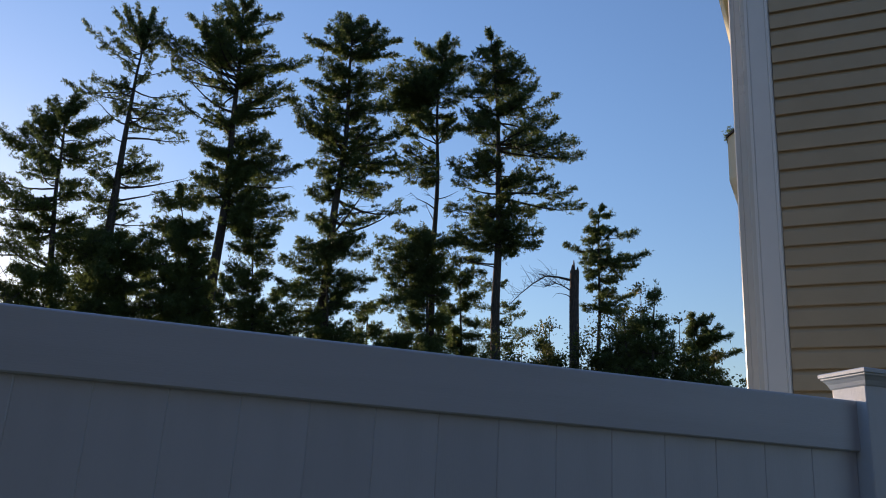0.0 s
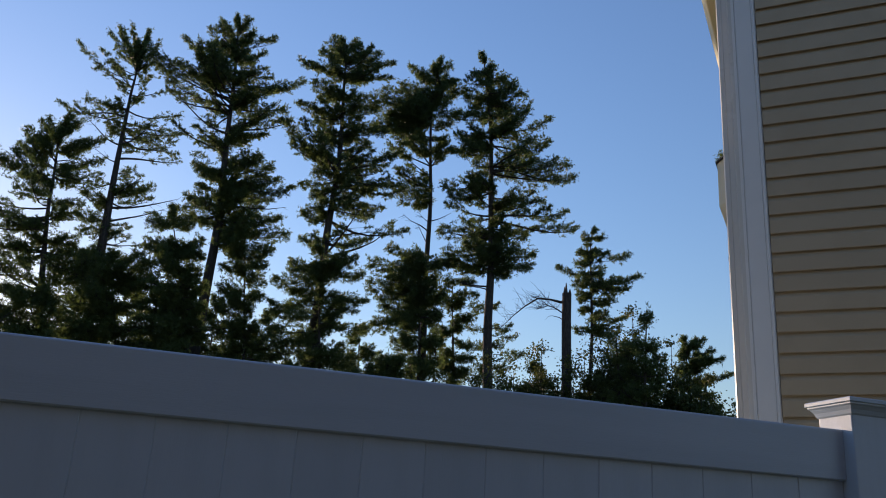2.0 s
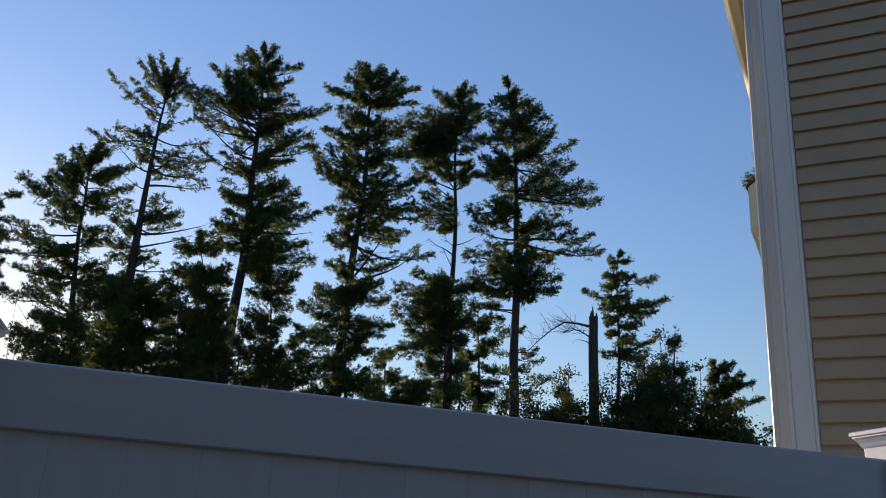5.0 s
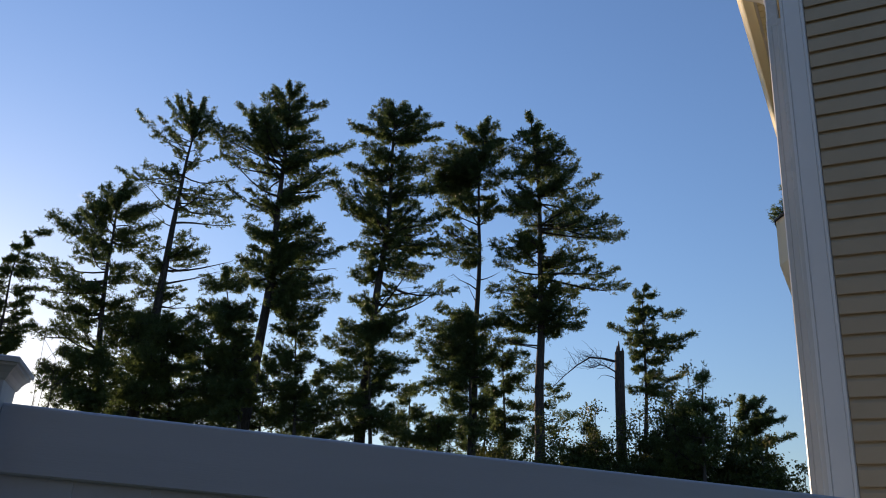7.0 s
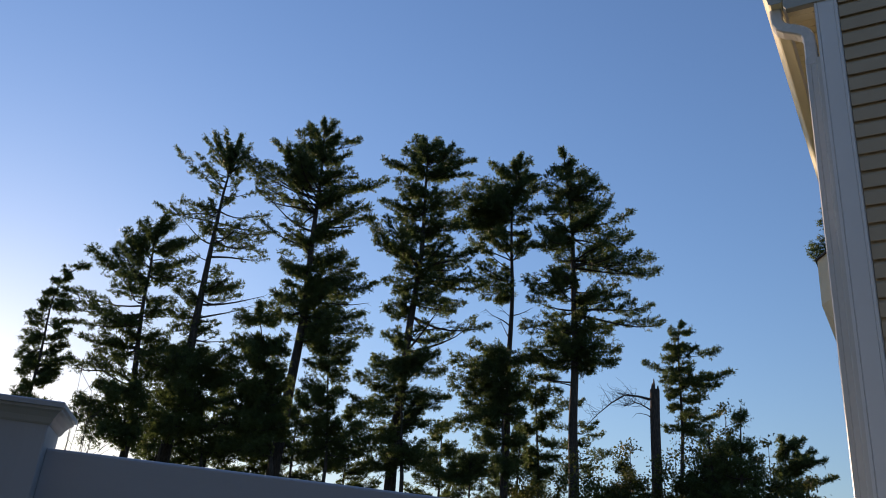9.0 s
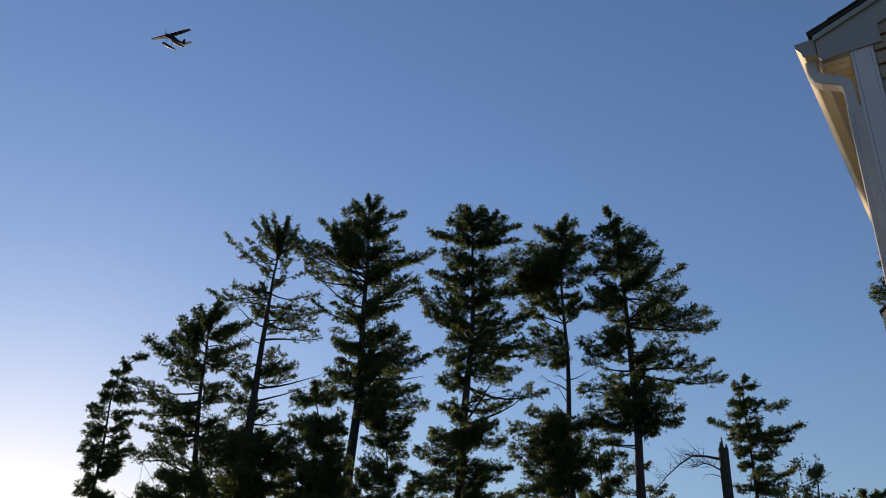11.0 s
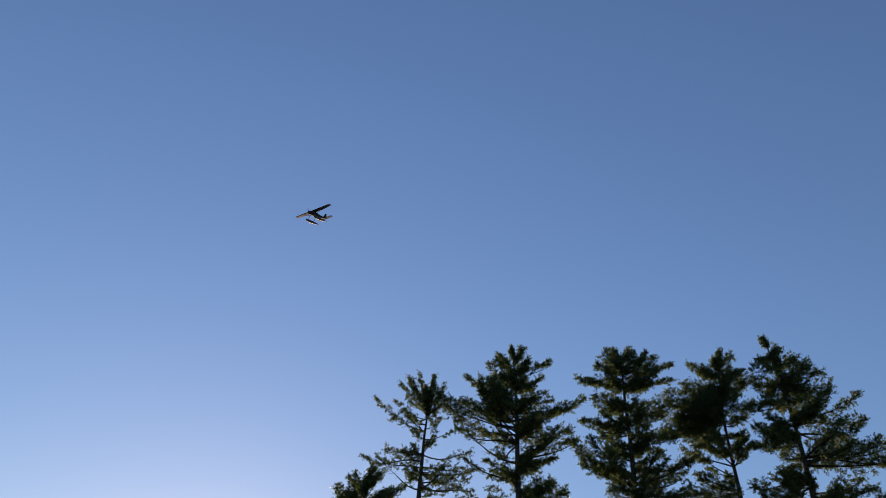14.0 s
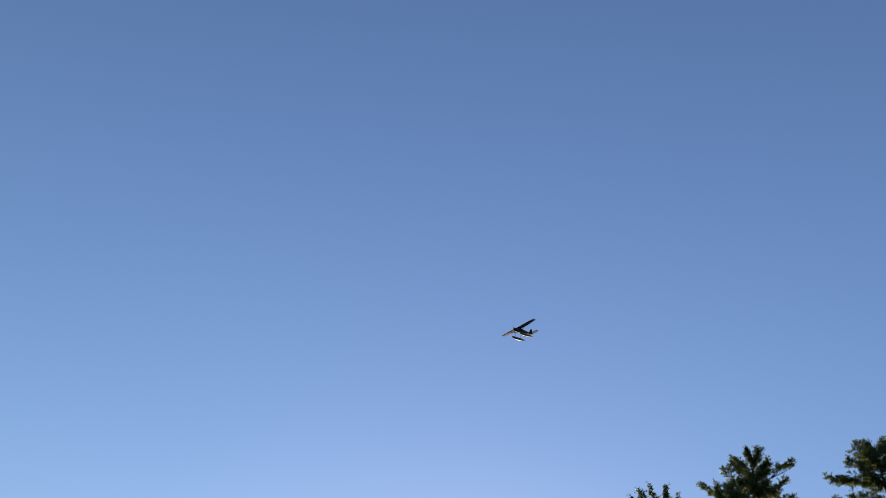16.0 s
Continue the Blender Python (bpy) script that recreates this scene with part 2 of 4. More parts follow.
WIDE, DEEP = 8.0, 9.0                 # gable wall from x = -0.14, depth along y
PITCHED, EAVE_X, EAVE_Z = 0.376, -0.341, 5.777
MID = WIDE / 2 - 0.14
LAP = 0.114


def roof_z(x):
    return EAVE_Z + PITCHED * (min(x, 2 * MID - x) - EAVE_X)


def house():
    h = thing("house", HOUSE, "two-storey house with tan clapboard siding and white trim", "house")
    shell = bmesh.new()
    prism([(-0.115, 0.0), (WIDE - 0.165, 0.0), (WIDE - 0.165, roof_z(-0.115) - 0.07), (MID, roof_z(MID) - 0.07), (-0.115, roof_z(-0.115) - 0.07)], "y", 0.012, DEEP, shell)
    wall = part("wall", shell, SIDING, h)
    # gable clapboards, each lapping over the one below
    k = 0
    z = 2.293 - 17 * LAP
    while z < roof_z(MID) - 0.3:
        top = z + LAP
        cut = max(0.0, (top + 0.10 - (roof_z(0.05) - 0.07)) / PITCHED)
        a, b = (0.002 if cut == 0 else 0.05 + cut), (WIDE - 0.282 if cut == 0 else 2 * MID - 0.05 - cut)
        if b - a > 0.2:
            part("clapboard", prism([(0.010, z + 0.014), (-0.005, z + 0.014), (-0.0215, z), (-0.0230, z + 0.003), (-0.0190, top - 0.030), (-0.0060, top - 0.008), (-0.0035, top + 0.016), (0.010, top + 0.016)], "x", a, b), SIDING, wall)
        z, k = top, k + 1
    # side wall clapboards
    z = 2.293 - 17 * LAP
    while z < 5.50:
        part("clapboard", prism([(-0.110, z + 0.014), (-0.125, z + 0.014), (-0.1365, z), (-0.1380, z + 0.003), (-0.1235, z + LAP + 0.016), (-0.110, z + LAP + 0.016)], "y", 0.142, DEEP), SIDING, wall)
        z += LAP
    # corner boards: a wide face, a bead and the return on the side
    for s, x0 in ((1, -0.14), (-1, WIDE - 0.14)):
        q = [(0.0, -0.026), (0.0, 0.14), (0.012, 0.14), (0.012, 0.012), (0.139, 0.012), (0.139, -0.014), (0.132, -0.026), (0.118, -0.026), (0.116, -0.022), (0.114, -0.026), (0.022, -0.026), (0.019, -0.020), (0.016, -0.026)]
        part("corner_board", prism([(x0 + s * x, y) for x, y in q], "z", 0.30, 5.53), TRIM, h)
    # rake board with the boxed return, and a narrow moulding above it
    for s in (1, -1):
        fx = (lambda x: x) if s > 0 else (lambda x: 2 * MID - x)
        out = [(-0.325, 5.735), (-0.325, 5.56), (-0.31, 5.53), (0.05, 5.53), (0.05, roof_z(0.05) - 0.245), (MID, roof_z(MID) - 0.245), (MID, roof_z(MID) - 0.045), (-0.325, roof_z(-0.325) - 0.045)]
        part("rake_board", prism([(fx(x), z) for x, z in out], "y", -0.036, 0.011), SHADED_TRIM, h)
        m = [(-0.335, roof_z(-0.335) - 0.085), (MID, roof_z(MID) - 0.085), (MID, roof_z(MID) - 0.043), (-0.335, roof_z(-0.335) - 0.043)]
        part("rake_moulding", prism([(fx(x), z) for x, z in m], "y", -0.052, -0.036), SHADED_TRIM, h)
        # eave: fascia and vented soffit
        part("fascia", prism([(fx(-0.33), 5.552), (fx(-0.312), 5.552), (fx(-0.312), 5.73), (fx(-0.33), 5.72)], "y", 0.012, DEEP), TRIM, h)
    soffit = bmesh.new()
    y = 0.012
    while y < DEEP - 0.1:
        box(-0.311, -0.112, y + 0.003, y + 0.072, 5.552, 5.560, 0, soffit)
        y += 0.075
    box(-0.311, -0.112, 0.012, DEEP, 5.556, 5.566, 0, soffit)
    part("soffit", soffit, SOFFIT, h, "ribbed aluminium soffit in sunlit cream")
    # roof slopes with courses of shingles
    roof = None
    for s in (1, -1):
        fx = (lambda x: x) if s > 0 else (lambda x: 2 * MID - x)
        o = [(-0.355, roof_z(-0.355) - 0.034), (MID, roof_z(MID) - 0.034), (MID, roof_z(MID) - 0.012), (-0.355, roof_z(-0.355) - 0.012)]
        r = part("roof", prism([(fx(x), z) for x, z in o], "y", -0.058, DEEP + 0.05), SHINGLE, h)
        n = 30
        for i in range(n):
            xa = -0.365 + (MID + 0.365) * i / n
            xb = -0.365 + (MID + 0.365) * (i + 1) / n + 0.03
            xb = min(xb, MID)
            c = [(xa, roof_z(xa) - 0.010), (xb, roof_z(xb) - 0.010), (xb, roof_z(xb) - 0.004), (xa, roof_z(xa) + 0.004)]
            part("shingle_course", prism([(fx(x), z) for x, z in c], "y", -0.066 - 0.003 * (i % 2), DEEP + 0.06), SHINGLE, r)
    gutter(h)
    downspout(h)
    bay(h)


def gutter(h):
    k = [(-0.332, 5.735), (-0.332, 5.612), (-0.340, 5.604), (-0.405, 5.604), (-0.418, 5.615), (-0.424, 5.650), (-0.448, 5.690), (-0.456, 5.700), (-0.456, 5.735), (-0.448, 5.738), (-0.448, 5.727), (-0.451, 5.702), (-0.419, 5.652), (-0.412, 5.618), (-0.403, 5.609), (-0.342, 5.609), (-0.337, 5.614), (-0.337, 5.735)]
    g = part("gutter", prism(k, "y", -0.020, DEEP + 0.02), SOFFIT, h, "aluminium gutter along the eave in sunlit cream")
    end = [(-0.333, 5.735), (-0.333, 5.612), (-0.340, 5.604), (-0.405, 5.604), (-0.418, 5.615), (-0.424, 5.650), (-0.448, 5.690), (-0.456, 5.700), (-0.456, 5.735)]
    part("end_cap", prism(end, "y", -0.023, -0.0205), SHADED_TRIM, g)


def downspout(h):
    """A rectangular pipe: outlet, swan neck to the corner, then straight down."""
    line = [(-0.385, 5.606), (-0.385, 5.545), (-0.380, 5.500), (-0.362, 5.462), (-0.330, 5.436), (-0.285, 5.415), (-0.245, 5.392), (-0.212, 5.362), (-0.198, 5.322), (-0.194, 5.27), (-0.194, 5.10)]
    bm = bmesh.new()
    rings = []
    for i, (x, z) in enumerate(line):
        a, b = line[max(i - 1, 0)], line[min(i + 1, len(line) - 1)]
        d = Vector((b[0] - a[0], 0, b[1] - a[1])).normalized()
        side = Vector((-d.z, 0, d.x))
        ring = []
        for u, v in ((-1, -0.8), (-0.8, -1), (0.8, -1), (1, -0.8), (1, 0.8), (0.8, 1), (-0.8, 1), (-1, 0.8)):
            ring.append(bm.verts.new(Vector((x, 0.082, z)) + side * 0.038 * u + Vector((0, 0.047 * v, 0))))
        rings.append(ring)
    for r, s in zip(rings, rings[1:]):
        for k in range(8):
            bm.faces.new((r[k], r[(k + 1) % 8], s[(k + 1) % 8], s[k]))
    bm.faces.new(rings[0])
    bm.faces.new(rings[-1][::-1])
    bmesh.ops.recalc_face_normals(bm, faces=bm.faces[:])
    part("downspout_elbow", bm, ALUMINIUM, h, "curved white aluminium downspout elbow")
    q = [(-0.235, 0.045), (-0.229, 0.037), (-0.205, 0.037), (-0.202, 0.040), (-0.199, 0.037), (-0.170, 0.037), (-0.164, 0.030), (-0.143, 0.030), (-0.143, 0.133), (-0.170, 0.133), (-0.229, 0.133), (-0.235, 0.125)]
    part("downspout", prism(q, "z", 0.12, 5.14), ALUMINIUM, h, "white aluminium downspout at the corner")
    for z in (1.2, 3.1, 4.95):
        part("strap", box(-0.240, -0.150, 0.078, 0.098, z, z + 0.02), ALUMINIUM, h)


def bay(h):
    """A shallow bay with splayed cheeks on the side wall and a sloped underside."""
    plan = [(-0.150, 1.28), (-0.445, 1.72), (-0.445, 2.62), (-0.150, 3.06)]
    foot = [(-0.150, 1.60), (-0.160, 1.78), (-0.160, 2.56), (-0.150, 2.74)]
    bm = bmesh.new()
    rings = [[bm.verts.new((x, y, z)) for x, y in p] for p, z in ((foot, 3.55), (plan, 4.09), (plan, 4.46))]
    for r, s in zip(rings, rings[1:]):
        for k in range(4):
            bm.faces.new((r[k], r[(k + 1) % 4], s[(k + 1) % 4], s[k]))
    bm.faces.new(rings[0])
    bm.faces.new(rings[-1])
    bmesh.ops.recalc_face_normals(bm, faces=bm.faces[:])
    q = part("bay", bm, BAY, h, "bay in sunlit tan with splayed cheeks and sloped underside")
    part("bay_cap", prism([(-0.150, 1.25), (-0.458, 1.71), (-0.458, 2.63), (-0.150, 3.09)], "z", 4.461, 4.476), SHINGLE, q)



house()


# ---- unseen block behind the viewer, added to close the yard and dim the fence ----
def sky_blocker():
    h = thing("sky_blocker", pose(0, -4.5, 0), "unseen dark house-shaped block that shades the fence", "house")
    part("wall", box(-8.5, 2.2, -5.0, 0.0, 0, 6.8), BLOCKER_DARK, h)
    part("roof", prism([(-5.4, 6.6), (0.5, 6.6), (0.5, 6.75), (-2.4, 8.2), (-5.4, 6.8)], "x", -8.9, 2.6), SHINGLE, h)


sky_blocker()


# ---- trees ----
def along(rows, z):
    """Linear values of rows (z, a, b ...) at height z."""
    zs = [r[0] for r in rows]
    return [float(np.interp(z, zs, [r[k] for r in rows])) for k in range(1, len(rows[0]))]


def profile(rows, seed, slope=0.35, step=0.55, bulk=0.5):
    """Limbs for a regular young crown that fills an outline of (height, reach to one side, to the other)."""
    rng = np.random.default_rng(seed)
    rows = sorted(rows)
    made = []
    z = rows[0][0]
    while z < rows[-1][0]:
        a, b = along(rows, z)
        for side, reach in ((-1, a), (1, b)):
            r = max(0.15, reach * rng.uniform(0.7, 1.08))
            tip = z + rng.normal(0, 0.12)
            made.append((tip - r * rng.normal(slope, 0.15), side * r, tip, 0.1, bulk * rng.uniform(0.75, 1.2)))
        z += step * rng.uniform(0.7, 1.25)
    return made


def pine(label, at, turn, radius, dense, trunk, seed, crown=(), upper=(), middle=(), lower=(), group="row of pines"):
    """A white pine: a tapered trunk (side shift, height) and limbs (foot height, reach to the side, tip height,
    share of the limb that is bare, depth of its foliage). Every leafy limb carries shoots with needle tufts in a
    ragged plate, and has shorter neighbours that grow towards the front and the back of the tree."""
    rng = np.random.default_rng(seed)
    tree = thing("pine_tree", pose(at[0], at[1], 0, 0, 0, turn), label, "pine tree", group)
    stem = sorted((z, x) for x, z in trunk)
    height = stem[-1][0]
    wob = rng.uniform(0, 6.28)

    def axis(z):
        return Vector((along(stem, z)[0] + 0.03 * math.sin(z * 0.9 + wob), 0.08 * math.sin(z * 0.5 + wob), z))

    zs = np.linspace(0, height, 26)
    rad = [radius * (1.0 - 0.93 * (z / height) ** 1.08) * (1 + 0.3 * math.exp(-z * 1.6)) + 0.006 for z in zs]
    part("trunk", tube([axis(z) for z in zs], rad, 10), BARK, tree, smooth=True)
    rows = [*crown, *upper, *middle, *lower]
    limbs = [(zf, 0.0 if r > 0 else math.pi, abs(r), zt, begin, bulk, True) for zf, r, zt, begin, bulk in rows]
    for zf, r, zt, begin, bulk in rows:
        if begin < 0.9:
            near = 0.0 if r > 0 else math.pi
            for _ in range(int(rng.uniform() < dense) + int(rng.uniform() < dense * 0.3)):
                w = rng.choice([-1, 1]) * rng.uniform(0.45, 1.15)
                lift = rng.normal(0, 0.12)
                limbs.append((zf + lift, near + w, abs(r) * rng.uniform(0.55, 0.9) + 0.15, zt + lift - 0.1 * (zt - zf), begin * 0.8, bulk * 0.8, False))
    spots, ways = [], []
    twigs = bmesh.new()
    for zf, w, reach, zt, begin, bulk, own in limbs:
        loose = 0.27 + 0.25 * max(0.0, min(1.0, (zt / height - 0.7) / 0.2))
        if begin < 0.9 and zt > 0.8 * height:
            zf = zt - 0.5 * (zt - zf)
        foot = axis(min(max(zf, 0.3), height * 0.985))
        rise = zt - foot.z
        out = Vector((math.cos(w), math.sin(w), 0))
        across = Vector((-out.y, out.x, 0))
        length = math.hypot(reach, rise)
        bend = rng.normal(0, 0.10) * reach
        sag = rng.uniform(0.0, 0.12) * reach
        kink = rng.normal(0, 0.03) * reach
        curl = rng.uniform(-0.02, 0.10) * reach
        foot_r = min(0.014 + 0.017 * length, 0.5 * float(np.interp(foot.z, zs, rad)) + 0.004)

        def limb(s):
            return foot + out * (reach * s) + across * (bend * s * s) + Vector((0, 0, rise * s - sag * math.sin(math.pi * s) + kink * math.sin(6.0 * s) + curl * s ** 3))

        main = own and length > 0.9
        wood = bmesh.new() if main else twigs
        tube([limb(s) for s in (0, 0.15, 0.32, 0.5, 0.7, 0.95)], [foot_r * q for q in (1, 0.85, 0.7, 0.54, 0.36)] + [0.007], 5, wood)
        o, c = np.array(out), np.array(across)
        if begin >= 0.9:
            # a dead limb with a few bare side twigs
            for _ in range(int(3 + 2 * length)):
                p = limb(rng.uniform(0.35, 0.95))
                q = out * rng.uniform(0.05, 0.4) + across * rng.normal(0, 0.15) + Vector((0, 0, rng.normal(0.08, 0.14)))
                tube([p, p + q], [0.009, 0.004], 3, wood)
        else:
            leafy = length * (1 - begin)
            lean = max(-0.5, min(1.6, rise / max(reach, 0.25)))
            clumps = max(4, int(round((leafy + 0.35) * (bulk + 0.10) * 46.0 * (0.3 + 0.7 * dense))))
            # each bough thins into a few separate sprays towards its tip
            sprays = [(rng.uniform(-1, 1), rng.uniform(-0.5, 0.5)) for _ in range(max(2, int(1.5 + leafy * 1.4)))]
            for k in range(clumps):
                s = begin + (1.0 - begin) * min(1.0, (k + rng.uniform(0, 1)) / clumps) ** 0.78
                if k == clumps - 1:
                    s = 0.95
                grow = (s - begin) / (1 - begin)
                deep = bulk * (0.45 + 0.75 * math.sin(math.pi * min(0.08 + 0.78 * grow, 1.0))) * 1.0
                half = 0.10 + 0.24 * reach * (1.0 - 0.75 * grow)
                a, b = sprays[rng.integers(len(sprays))]
                t = a * 0.7 + rng.normal(0, 0.32)
                v = b * 0.9 + rng.normal(0, 0.18)
                if k == clumps - 1:
                    t, v = t * 0.2, 0.0
                q = np.array(limb(s)) + c * (t * half) - o * (abs(t) * half * 0.25)
                q[2] += v * deep + 0.06
                if k % 3 == 0 and (abs(v) * deep > 0.1 or abs(t) * half > 0.2):
                    tube([limb(max(s - 0.12, 0.02)), Vector(q)], [0.012, 0.005], 3, wood)
                shoot = unit(o * 0.8 + t * c * 0.7 + np.array((0, 0, 0.18 + 0.36 * lean + 0.4 * v)) + rng.normal(size=3) * loose)
                long = rng.uniform(0.18, 0.36) * min(1.0, 0.55 + bulk)
                thick = rng.uniform(0.025, 0.05) * min(1.0, 0.45 + bulk)
                n = max(3, int(rng.uniform(5, 9) * (0.4 + 0.6 * dense)))
                spots.append(q + np.outer(rng.uniform(-0.6, 0.6, n) * long, shoot) + rng.normal(size=(n, 3)) * np.array((thick, thick, thick * 0.75)))
                ways.append(unit(shoot + np.array((0, 0, 0.22)) + rng.normal(size=(n, 3)) * 0.45))
        if main:
            part("dead_limb" if begin >= 0.9 else "limb", wood, DEAD if begin >= 0.9 else BARK, tree)
    if twigs.verts:
        tagged(part("twig", twigs, BARK, tree), kind="stuff")
    else:
        twigs.free()
    # leader tuft at the very top
    k = 9
    spots.append(np.array(axis(height)) + rng.normal(size=(k, 3)) * np.array((0.05, 0.05, 0.16)) - np.array((0, 0, 0.15)))
    ways.append(np.tile(np.array((0, 0, 1.0)), (k, 1)))
    spots, ways = np.concatenate(spots), np.concatenate(ways)
    sheet_of_blades("crown", blades(rng, spots, ways, 4, 0.142, 0.034, 0.42), NEEDLE, tree)
    return tree


def broadleaf(label, at, height, wide, seed, dense=1.0, spire=0.0, leaf=0.125, category="shrub"):
    """A many-stemmed bush or young tree with small broad leaves."""
    rng = np.random.default_rng(seed)
    bush = thing("broadleaf_tree", pose(at[0], at[1], 0, 0, 0, rng.uniform(0, 360)), label, category, "undergrowth")
    wood = bmesh.new()
    spots = []
    for k in range(int(15 * dense)):
        w = rng.uniform(0, 6.28)
        r = wide * math.sqrt(rng.uniform(0.02, 1))
        h = height * (1 - 0.30 * (r / wide) ** 2) * rng.uniform(0.70, 1.0)
        if k == 0:
            r, h = 0.2, height + spire
        tip = Vector((r * math.cos(w), r * math.sin(w), h))
        foot = Vector((0.15 * math.cos(w), 0.15 * math.sin(w), 0))
        mid = foot.lerp(tip, 0.55) + Vector((0, 0, 0.10 * h))
        tube([foot, mid, tip], [0.06, 0.035, 0.008], 5, wood)
        for m in range(9):
            s = rng.uniform(0.42, 1.0) if m else 1.0
            q = np.array(foot.lerp(mid, s / 0.55) if s < 0.55 else mid.lerp(tip, (s - 0.55) / 0.45))
            away = unit(rng.normal(size=3) * np.array((1, 1, 0.5))) * rng.uniform(0.1, 0.75) * (0.25 if m == 0 else 1.0)
            if m:
                tube([Vector(q), Vector(q + away)], [0.012, 0.005], 3, wood)
            n = int(rng.uniform(45, 85))
            size = rng.uniform(0.12, 0.25)
            spots.append(q + away + rng.normal(size=(n, 3)) * np.array((size, size, size * 0.6)))
    tagged(part("stem", wood, BARK, bush), kind="stuff")
    p = np.repeat(np.concatenate(spots), 2, 0) + rng.normal(size=(2 * sum(map(len, spots)), 3)) * 0.06
    d = unit(rng.normal(size=p.shape) + np.array((0, 0, -0.3)))
    e = unit(np.cross(d, rng.normal(size=p.shape)))
    L = rng.uniform(0.6, 1.15, (len(p), 1)) * leaf
    sheet_of_blades("leaves", np.stack([p, p + d * L * 0.5 + e * L * 0.32, p + d * L, p + d * L * 0.5 - e * L * 0.32], 1), LEAF, bush, 4)
    return bush


pine("slender young pine with a leaning crown",
     (-11.38, 37.75), 12.5, 0.14, 1.3, [(0, 0), (0, 9.6), (-0.04, 11.7), (-0.14, 13.5), (-0.12, 14.6), (0.57, 16)], 40,
     crown=[(15.4, 0.6, 15.9, 0.3, 0.26), (15.2, -0.3, 15.4, 0.2, 0.22), (14.7, 0.2, 15.2, 0.3, 0.3), (14.9, -0.4, 14.8, 0.2, 0.3), (14.5, -0.4, 14.2, 0.2, 0.3), (14.2, 0.8, 14, 0.2, 0.35), (13.9, -0.5, 13.7, 0.2, 0.35), (13.5, 0.9, 13.7, 0.2, 0.39), (12.7, 1, 13.1, 0.2, 0.35), (13.2, -0.9, 12.9, 0.2, 0.39)],
     lower=[(12.1, 1, 12.6, 0.2, 0.39), (12.4, -0.8, 12, 0.1, 0.43), (11.4, 1, 11.9, 0.2, 0.39), (11, 1.2, 11.3, 0.1, 0.43), (11.7, -0.9, 11.1, 0.1, 0.48), (10.6, 0.9, 10.7, 0.1, 0.43), (10.9, -0.7, 10.5, 0.1, 0.48), (10.1, 0.9, 10.3, 0.1, 0.48), (9.6, -0.7, 9.5, 0.1, 0.52), (9.4, 0.8, 9.3, 0.1, 0.52)])
pine("ragged pine with a forked top and long side limbs",
     (-6.84, 36.96), 6.8, 0.27, 1, [(0, 0), (0, 8.1), (-0.25, 10), (-0.48, 12.3), (-0.73, 14.4), (-0.82, 16.1), (-0.91, 17.5), (-0.95, 18.2)], 41,
     crown=[(16.5, 0.4, 18.6, 0.2, 0.5), (16.6, 0.8, 18.3, 0.3, 0.5), (16.3, -0.9, 18, 0.2, 0.45), (16.3, 0, 17.9, 0.1, 0.59), (16.1, 1.9, 17.9, 0.3, 0.45), (15.2, -1.5, 17.6, 0.35, 0.59), (16.2, 1.3, 17.4, 0.1, 0.54), (15.8, -1, 17.3, 0.2, 0.59), (15.8, 2, 16.9, 0.2, 0.41), (15.2, -1.6, 16.7, 0.3, 0.63), (15.5, 0.7, 16.2, 0.1, 0.54), (15.4, 2, 16.1, 0.2, 0.54), (14.8, -2.9, 16, 0.45, 0.63), (14.7, -2.3, 15.8, 0.5, 0.68), (15.2, -1, 15.8, 0.1, 0.59), (15, -0.4, 15.2, 0, 0.54), (14.1, 1.4, 14.7, 0.2, 0.45)],
     lower=[(14.4, -1.5, 14.6, 0.3, 0.5), (14.1, -3.6, 14.2, 0.38, 0.38), (13.6, 1.3, 14, 0.2, 0.5), (13.7, -2.3, 13.7, 0.4, 0.45), (13.6, -3, 13.3, 0.35, 0.54), (13, -1.7, 12.9, 0.3, 0.32), (13.2, -2.8, 12.7, 0.3, 0.27), (12.6, 1.3, 12.7, 0.1, 0.68), (12.6, -0.8, 12.7, 0.1, 0.54), (12.2, -1.7, 12.3, 0.5, 0.36), (12.1, -2.5, 12, 0.45, 0.41), (12.1, 1.7, 11.8, 0.1, 0.77), (12.1, -1.4, 11.8, 0.2, 0.54), (10.5, -1.9, 11.6, 0.3, 0.5), (10.5, -3, 11.2, 0.4, 0.45), (11, 1.3, 11, 0.1, 0.77)])
pine("low bushy pine catching the sun",
     (-6.52, 35.40), 7.1, 0.14, 1.1, [(0, 0), (0, 7.3), (-0.42, 8.7), (-0.92, 10.1)], 42,
     crown=[(9.6, 0.6, 10.2, 0, 0.73), (9.6, -1.2, 9.7, 0.1, 0.52), (9.3, -1.8, 9.4, 0.1, 0.69), (9.2, 0.9, 9.4, 0, 0.78), (8.7, 1.1, 8.9, 0, 0.82), (8.9, -2.1, 8.8, 0.1, 0.69), (8.5, -2, 8.3, 0.1, 0.69), (8.3, 0.5, 8.2, 0, 0.78), (7.9, 1.3, 8, 0, 0.78), (7.8, -0.6, 7.9, 0, 0.73), (8.2, -1.7, 7.8, 0, 0.73)])
